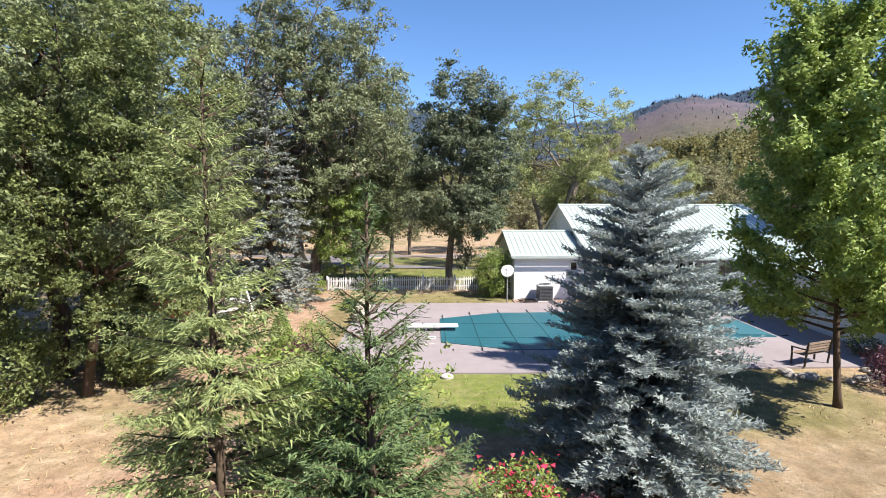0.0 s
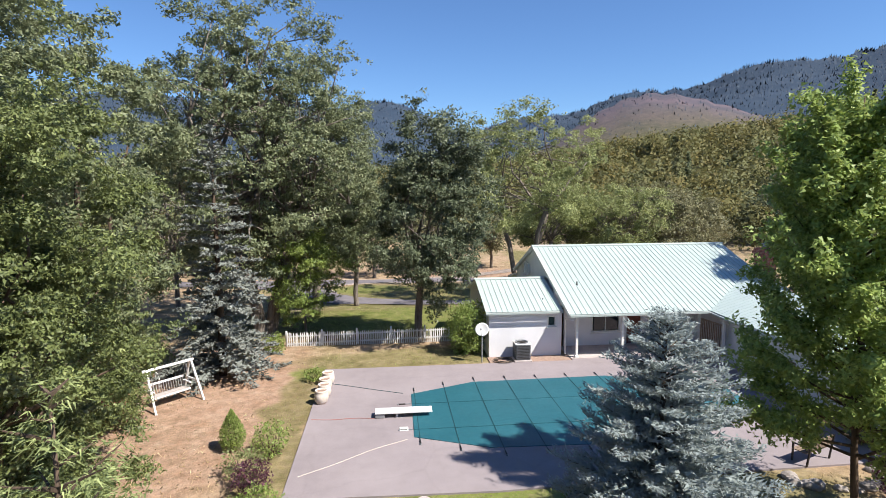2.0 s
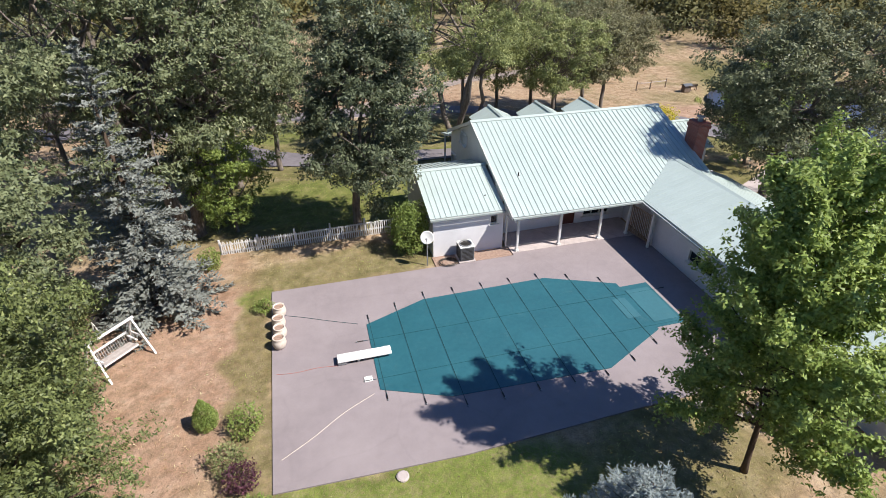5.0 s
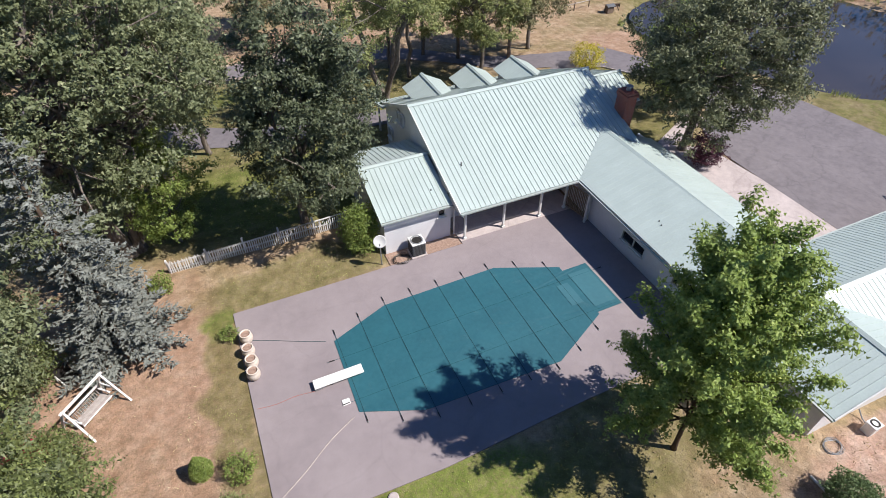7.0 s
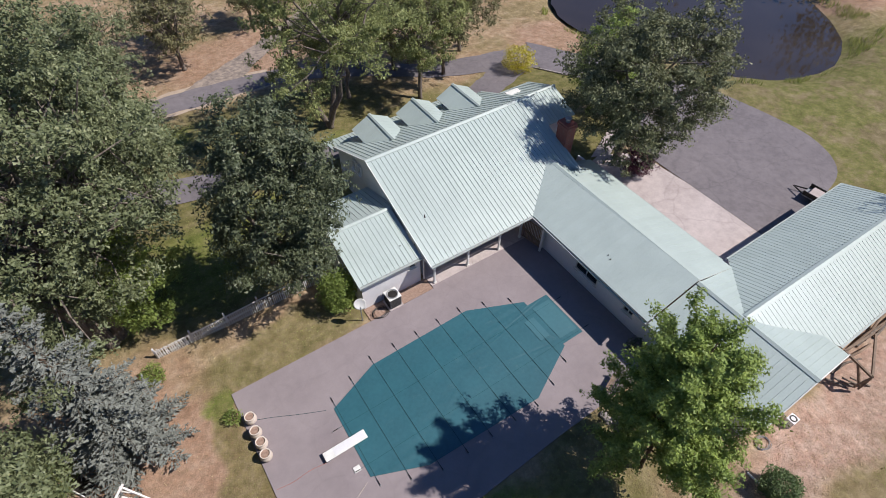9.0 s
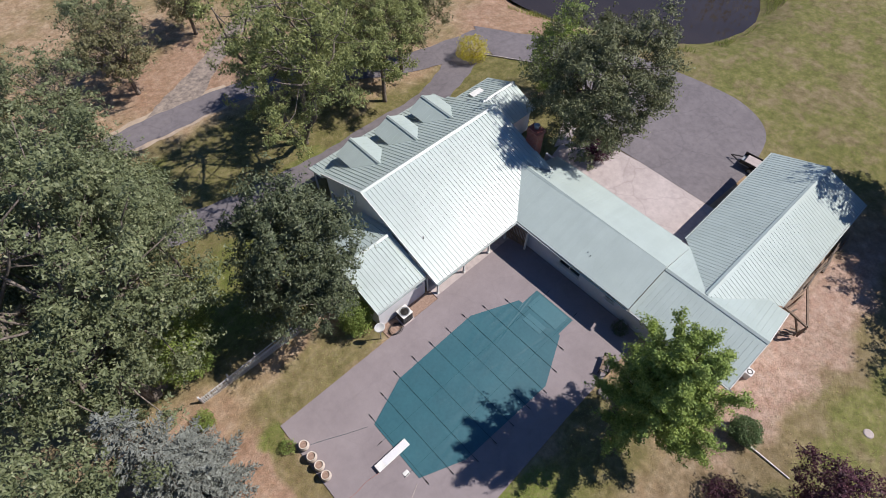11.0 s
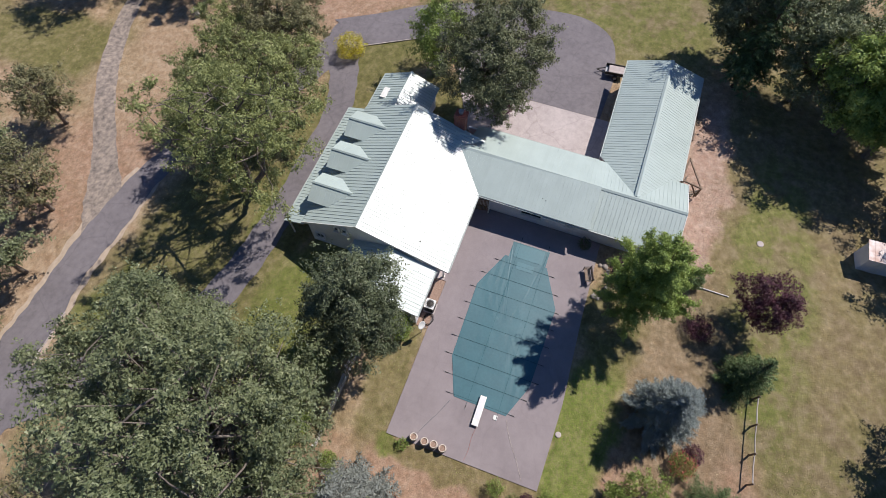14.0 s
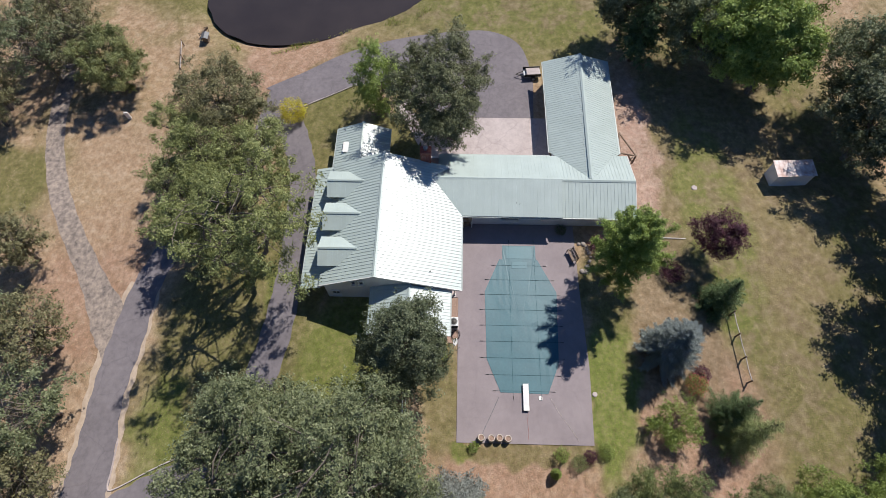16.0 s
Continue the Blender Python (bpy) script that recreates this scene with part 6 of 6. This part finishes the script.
for k, (x, y, h, r) in enumerate(((-16.0, 14.0, 13, 4.2), (-17.5, 22.0, 15, 4.6))):
    broadleaf("oak", (x, y), h, 0.4, r, r, EDGE, BARK_RED, 44 + k, "dense leafy tree behind the garden edge", count=40000, size=0.18, clumps=170, spread=0.6, trunk=0.2, limbs=8, hollow=0.1)
for k, (x, y, h, r) in enumerate(((-9.9, 18.0, 1.8, 1.2), (-11.6, 19.6, 2.4, 1.5), (-12.9, 15.6, 2.6, 1.7), (-11.9, 24.2, 2.3, 1.5), (-13.4, 29.6, 2.4, 1.8))):
    shrub("shrub", (x, y), h, r, EDGE, 400 + k, "leafy green thicket at the garden edge", 7000, 0.12, group="thicket at the garden edge")
broadleaf("oak", (11.1, 49.9), 16.8, 6.0, 6.2, 5.8, ROW, BARK, 41, "two stemmed oak with a thin crown before the house", count=32000, size=0.18, clumps=170, spread=0.62, trunk=0.24, limbs=15, stems=3, lean=(-0.4, -2.6), twigged=4, fan=0.5, lobe=0.6)
broadleaf("oak", (28.5, 33.4), 12.8, 3.0, 5.6, 4.6, EAST, BARK, 42, "large rounded oak beside the wing", count=66000, size=0.19, clumps=270, spread=0.62, trunk=0.3, limbs=16, lean=(-0.9, -1.2), twigged=3)
broadleaf("oak", (36.2, 70.3), 8.5, 0.9, 3.9, 3.7, OAK_DRY, BARK, 87, "full bright green oak beside the dry slope", count=30000, size=0.19, clumps=130, spread=0.5, trunk=0.2, limbs=10)
broadleaf("young_maple", (31.8, 38.9), 8.6, 0.8, 3.1, 3.0, MAPLE, BARK, 43, "small bright green tree beside the oak", count=24000, size=0.17, clumps=120, spread=0.6, trunk=0.12)
for k, (x, y, h, r) in enumerate(((24.5, 52.5, 11, 5.0), (20.5, 55.3, 10.5, 4.0), (28.5, 55.5, 10, 4.9), (14.5, 53.0, 10, 3.9), (13.6, 55.6, 7, 2.6), (20.0, 49.6, 10.0, 4.6), (17.6, 57.2, 8.5, 2.9), (24.5, 58.0, 9.0, 3.1))):
    broadleaf("oak", (x, y), h, 3.6, r * 0.92, r * 0.92, (BROWNISH, ROW, BROWNISH, ROW, ROW, ROW, OAK_DRY, ROW)[k], BARK, 50 + k, "spreading oak between the drives", count=int(16000 * (r / 4) ** 2), size=0.18, clumps=int(70 * (r / 4) ** 2), spread=0.58, lobe=0.6, trunk=0.2, limbs=10, twigged=5, group="oaks between the drives")
for k, (x, y, h, r) in enumerate(((3.5, 67.0, 8.5, 3.4), (-2.6, 65.0, 9, 3.6), (-12, 67, 10, 4), (12.5, 72.5, 7, 3.0), (37, 79, 10, 4.5),  (42, 77, 9, 4), (30, 83, 9, 4), (-22, 58, 11, 4.5), (-18, 48, 13, 5), (-24, 40, 14, 5), (4.2, 72.0, 8.5, 3.6), (-8.5, 63.8, 8, 3.0), (32.5, 83.5, 10, 4.4), (40.5, 83.0, 11, 4.8), (46.0, 80.5, 10, 4.4), (38.5, 74.5, 9, 3.8))):
    broadleaf("oak", (x, y), h, 1.8, r, r, (BROWNISH, OAK, BROWNISH)[k % 3], BARK, 70 + k, "thin crowned oak on dry ground beside the track", count=8500, size=0.22, clumps=80, spread=0.7, trunk=0.2, limbs=10, twigged=6, group="oaks beside the track")
# big trees east and south of the garage
for k, (x, y, h, r, leaf) in enumerate(((37.4, -0.6, 12.0, 5.0, MAPLE), (35.4, -3.4, 11.0, 3.9, MAPLE), (32.5, -12.5, 13, 5, OAK), (44, 10.5, 14, 4.5, OAK_DARK), (9.0, -12.0, 12, 5.0, OAK_DARK), (-1, -11.5, 11, 4.8, OAK_DARK), (20, -16, 13, 5, OAK_DARK), (26, -11.5, 12, 5, OAK_DARK), (46.5, -6.5, 12.5, 5.6, MAPLE), (40.6, 3.9, 11.5, 4.5, OAK))):
    broadleaf("tall_tree", (x, y), h, 2.5, r, r, leaf, BARK, 90 + k, "tall leafy tree at the lawn edge", count=(34000 if leaf is MAPLE else 33000), size=(0.3 if leaf is MAPLE else 0.27), clumps=(150 if leaf is MAPLE else 200), spread=0.75, trunk=0.28, limbs=12, lobe=0.6, twigged=2, group="trees at the lawn edge")
conifer("pine", (40.5, 9.5), 12.5, 4.0, FIR, BARK_RED, 99, "tall dark green pine beyond the garage", whorls=24, arms=10, twigs=9, size=0.5, droop=0.15, aspect=0.4, skirt=2.5, trunk=0.25, gap=0.15, fine=False)


# ---- far woods ----
def woods():
    rng = np.random.default_rng(7)
    cs, sz, cn, cw, sn, co, cr = [], [], [], [], [], [], []
    stems = Shape()
    n = 0
    while n < 6800:
        way, r = math.radians(rng.uniform(-48, 92)), math.sqrt(rng.uniform(52 ** 2, 480 ** 2))
        x, y = r * math.sin(way), r * math.cos(way)
        if (y < 68 and x < 80) or (y < 30 and x < 95) or (x < 60 and y < 102 and x > -16) or math.hypot(x - POND[0], y - POND[1]) < 21:
            continue
        if noise.noise(Vector((x * 0.03, y * 0.03, 0))) < -0.22 and r < 125:
            continue
        n += 1
        z = float(height(x, y))
        lod = 0.9 if r < 115 else 0.5 if r < 200 else 0.22
        stand = noise.noise(Vector((x * 0.014 + 5, y * 0.014, 2))) + (0.1 if way > 0.3 else -0.25)
        if rng.uniform() < (0.015 if r < 190 else 0.012 if way < 0.3 else 0.035 if stand > -0.1 else 0.01):
            h = rng.uniform(7, 13) if r < 150 else 7 + 9 * rng.uniform() ** 1.6
            m = int(620 * lod) + 50
            t = rng.uniform(0.08, 1, m)
            w = rng.uniform(0, 6.28, m)
            rad = h * rng.uniform(0.15, 0.22) * (1 - t) * rng.uniform(0.3, 1, m) ** 0.5 + 0.1
            cn.append(np.stack([x + rad * np.cos(w), y + rad * np.sin(w), z + t * h], 1))
            cw.append(np.stack([np.cos(w) * 0.6, np.sin(w) * 0.6, np.full(m, 1.0)], 1))
            sn.append(np.full(m, (0.5 if r < 115 else 0.7 if r < 200 else 1.0)))
        else:
            u = rng.uniform() ** 1.4
            h, rr_ = 3.6 + 9.5 * u, 2.2 + 4.0 * u
            m = int((280 + 390 * u) * lod)
            k = 14
            cc = rng.normal(size=(k, 3))
            cc /= np.linalg.norm(cc, axis=1, keepdims=True)
            cc = cc * rng.uniform(0.4, 1, (k, 1)) * (rr_, rr_, h * 0.4) + (x, y, z + h * 0.58)
            own = rng.integers(0, k, m)
            cs.append(cc[own] + rng.normal(size=(m, 3)) * rr_ * 0.27)
            near_clump = cs[-1] - cc[own]
            cr.append(near_clump / (rr_ * 0.3) * 0.7 + (cc[own] - (x, y, z + h * 0.4)) / (rr_, rr_, h * 0.4) * 0.6 + (0, 0, 0.75))
            co.append(cs[-1] - (x, y, z + h * 0.2))
            sz.append(np.full(m, (0.5 if r < 115 else 0.82 if r < 200 else 1.3)))
            if r < 84:
                stems.tube([(x, y, z - 0.2), (x + 0.2, y, z + h * 0.6)], [0.16, 0.08], 5, False)
    for k in range(30):
        # tall pines stand over the oaks on the slope, their boughs in loose tiers
        deg = 17 + 33 * rng.uniform() ** 0.7
        way, r = math.radians(deg), rng.uniform(170, 310)
        x, y = r * math.sin(way), r * math.cos(way)
        z = float(height(x, y))
        h = rng.uniform(11, 21) + 10 * max(0, (deg - 28) / 20) * rng.uniform(0.2, 1)
        tiers, arms, each = int(h * 0.8), 6, 16
        far = np.repeat(rng.uniform(0, 6.28, tiers * arms), each)
        tier = np.repeat(np.repeat(np.arange(tiers) / tiers, arms) * 0.88 + 0.12 + rng.normal(scale=0.02, size=tiers * arms), each)
        long = np.repeat(rng.uniform(0.3, 1.2, tiers * arms), each) * h * rng.uniform(0.2, 0.27) * np.clip(1.02 - tier, 0, 1) ** 0.75
        v = np.tile(np.linspace(0.1, 1, each), tiers * arms)
        w = far + rng.normal(scale=0.2, size=len(v))
        rad = long * v + 0.05
        cn.append(np.stack([x + rad * np.cos(w), y + rad * np.sin(w), z + tier * h - rad * 0.15 + rng.normal(scale=0.3, size=len(v))], 1))
        cw.append(np.stack([np.cos(w) * 0.45, np.sin(w) * 0.45, np.full(len(v), 1.0)], 1))
        sn.append(np.full(len(v), 0.0024 * r + 0.2))
        stems.tube([(x, y, z - 0.2), (x, y, z + h * 0.97)], [0.2, 0.04], 5, False)
    a = part("woods", leaf_cloud("woods", np.concatenate(cs), np.concatenate(sz), rng, 0.9, 0.4, None, np.concatenate(co), np.concatenate(cr) + rng.normal(scale=0.1, size=(sum(len(q) for q in cr), 3))), SCRUB)
    tagged(a, "olive brown oak woods over the low hills", "woods", "", "stuff")
    b = part("conifers", leaf_cloud("conifers", np.concatenate(cn), np.concatenate(sn), rng, 0.6, 0.3, None, np.concatenate(cw), np.concatenate(cw) + rng.normal(scale=0.2, size=(sum(len(q) for q in cw), 3))), CONIFER)
    tagged(b, "dark pointed conifers among the far woods", "woods", "", "stuff")
    tagged(part("wood_trunks", stems, BARK), "dark trunks at the woods' edge", "woods", "", "stuff")


def mountain_forest():
    """Single far trees that roughen the slopes and the skyline."""
    rng = np.random.default_rng(41)
    n = 24000
    way, r = np.radians(rng.uniform(-30, 56, n)), np.where(rng.uniform(size=n) < 0.12, rng.uniform(520, 1000, n), rng.uniform(1400, 3050, n))
    x, y = r * np.sin(way), r * np.cos(way)
    tall = rng.uniform(0.003, 0.0068, n) * r
    p = np.stack([x, y, height(x, y) + tall * 0.25], 1)
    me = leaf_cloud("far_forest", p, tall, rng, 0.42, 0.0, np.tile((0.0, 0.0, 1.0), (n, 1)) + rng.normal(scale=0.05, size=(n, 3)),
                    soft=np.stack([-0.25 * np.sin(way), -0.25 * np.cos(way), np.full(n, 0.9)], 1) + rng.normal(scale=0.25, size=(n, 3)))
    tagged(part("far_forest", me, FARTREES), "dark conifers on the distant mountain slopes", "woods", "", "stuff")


woods()
mountain_forest()


def reeds():
    rng = np.random.default_rng(17)
    pts = []
    while len(pts) < 2600:
        x, y = rng.uniform(40, 78), rng.uniform(30, 70)
        e = float(pond_edge(x, y))
        w = math.atan2(y - POND[1], x - POND[0])
        if 1.1 < e < 1.22 + 0.1 * math.sin(w * 5) and noise.noise(Vector((x * 0.25, y * 0.25, 3))) > 0.05:
            pts.append((x, y, float(height(x, y)) + 0.25))
    p = np.array(pts)
    tagged(part("reeds", leaf_cloud("reeds", p, 0.55, rng, 0.12, 0.0, np.tile((0.1, 0.1, 1.0), (len(p), 1))), REED), "green reeds round the pond", "reeds", "", "stuff")


reeds()


def tufts():
    """Short grass, dry stalks and fallen leaves over the near ground."""
    rng = np.random.default_rng(23)
    n = 230000
    x, y = rng.uniform(-14, 46, n), rng.uniform(-10, 80, n)
    free = ~((x > -4.5) & (x < 17) & (y > 18.1) & (y < 30.2)) & ~((x > 4) & (x < 27.5) & (y > 29.5) & (y < 48)) & ~((x > 15.9) & (x < 38) & (y > 13) & (y < 31))
    free &= ~((x > 23) & (y > 19.5) & (y < 52)) & (pond_edge(x, y) > 1.15)
    lane = np.interp(x, [-15, -9.2, -0.8, 4.5, 10, 15, 21, 28, 35], [60.8, 60.8, 61.2, 60.9, 60.4, 58.5, 55, 52.2, 50.2])
    front = np.interp(x, [-12, -9.6, -7.3, -3.2, 3.4, 14, 22, 27, 31], [58.6, 55.4, 51.9, 49.0, 47.1, 46.3, 46.8, 48.2, 50])
    path = np.interp(x, [6.6, 10.2, 16.5, 23.6, 31, 46], [62.4, 66.1, 70.7, 75, 77.4, 80])
    free &= (np.abs(y - lane) > 2.2) & (np.abs(y - front) > 1.9) & ~((np.abs(y - path) < 1.5) & (x > 5))
    keep = free & (np.sin(x * 0.9) * np.sin(y * 0.8 + 1) + 0.6 * np.sin(x * 0.31 + y * 0.23) + rng.normal(scale=0.55, size=n) > 0.15)
    x, y = x[keep], y[keep]
    p = np.stack([x, y, height(x, y) + 0.035], 1)
    green = ((y > 14.2) & (y < 18.2) & (x < 9)) | ((y > 36) & (y < 48)) | ((x < -4.2) & (x > -6.2) & (y < 31)) | ((y > 30) & (y < 33) & (x > -4)) | ((y < 9) & (x > 6) & (np.sin(x * 0.5) * np.sin(y * 0.6) > 0.1)) | ((y > 49) & (y < 57) & (x < 12))
    pick = rng.uniform(size=len(x))
    up = np.array((0.15, 0.1, 1.0))
    for name, sel, mat, label, size, lie in (
        ("grass", green & (pick < 0.8), REED, "short green grass on the lawn", 0.11, 0.5),
        ("dry_grass", ~green & (pick < 0.45), DRYGRASS, "sparse dry grass on bare earth", 0.15, 0.9),
        ("leaf_litter", (pick > 0.86) & (y > 3), LITTER, "scattered brown leaves and twigs on the ground", 0.10, 3.0),
    ):
        k = int(sel.sum())
        tagged(part(name, leaf_cloud(name, p[sel], size, rng, 0.2 if lie < 2 else 0.4, 0.0, np.tile(up, (k, 1)) + rng.normal(scale=lie, size=(k, 3))), mat), label, "grass" if lie < 2 else "leaf litter", "", "stuff")


DRYGRASS = leafy("dry_grass_blades", (0.17, 0.12, 0.06), (0.30, 0.22, 0.12), (0.44, 0.34, 0.2), 0.2)
LITTER = leafy("fallen_leaves", (0.08, 0.058, 0.034), (0.17, 0.12, 0.075), (0.36, 0.29, 0.2), 0.1, 0.8)
tufts()
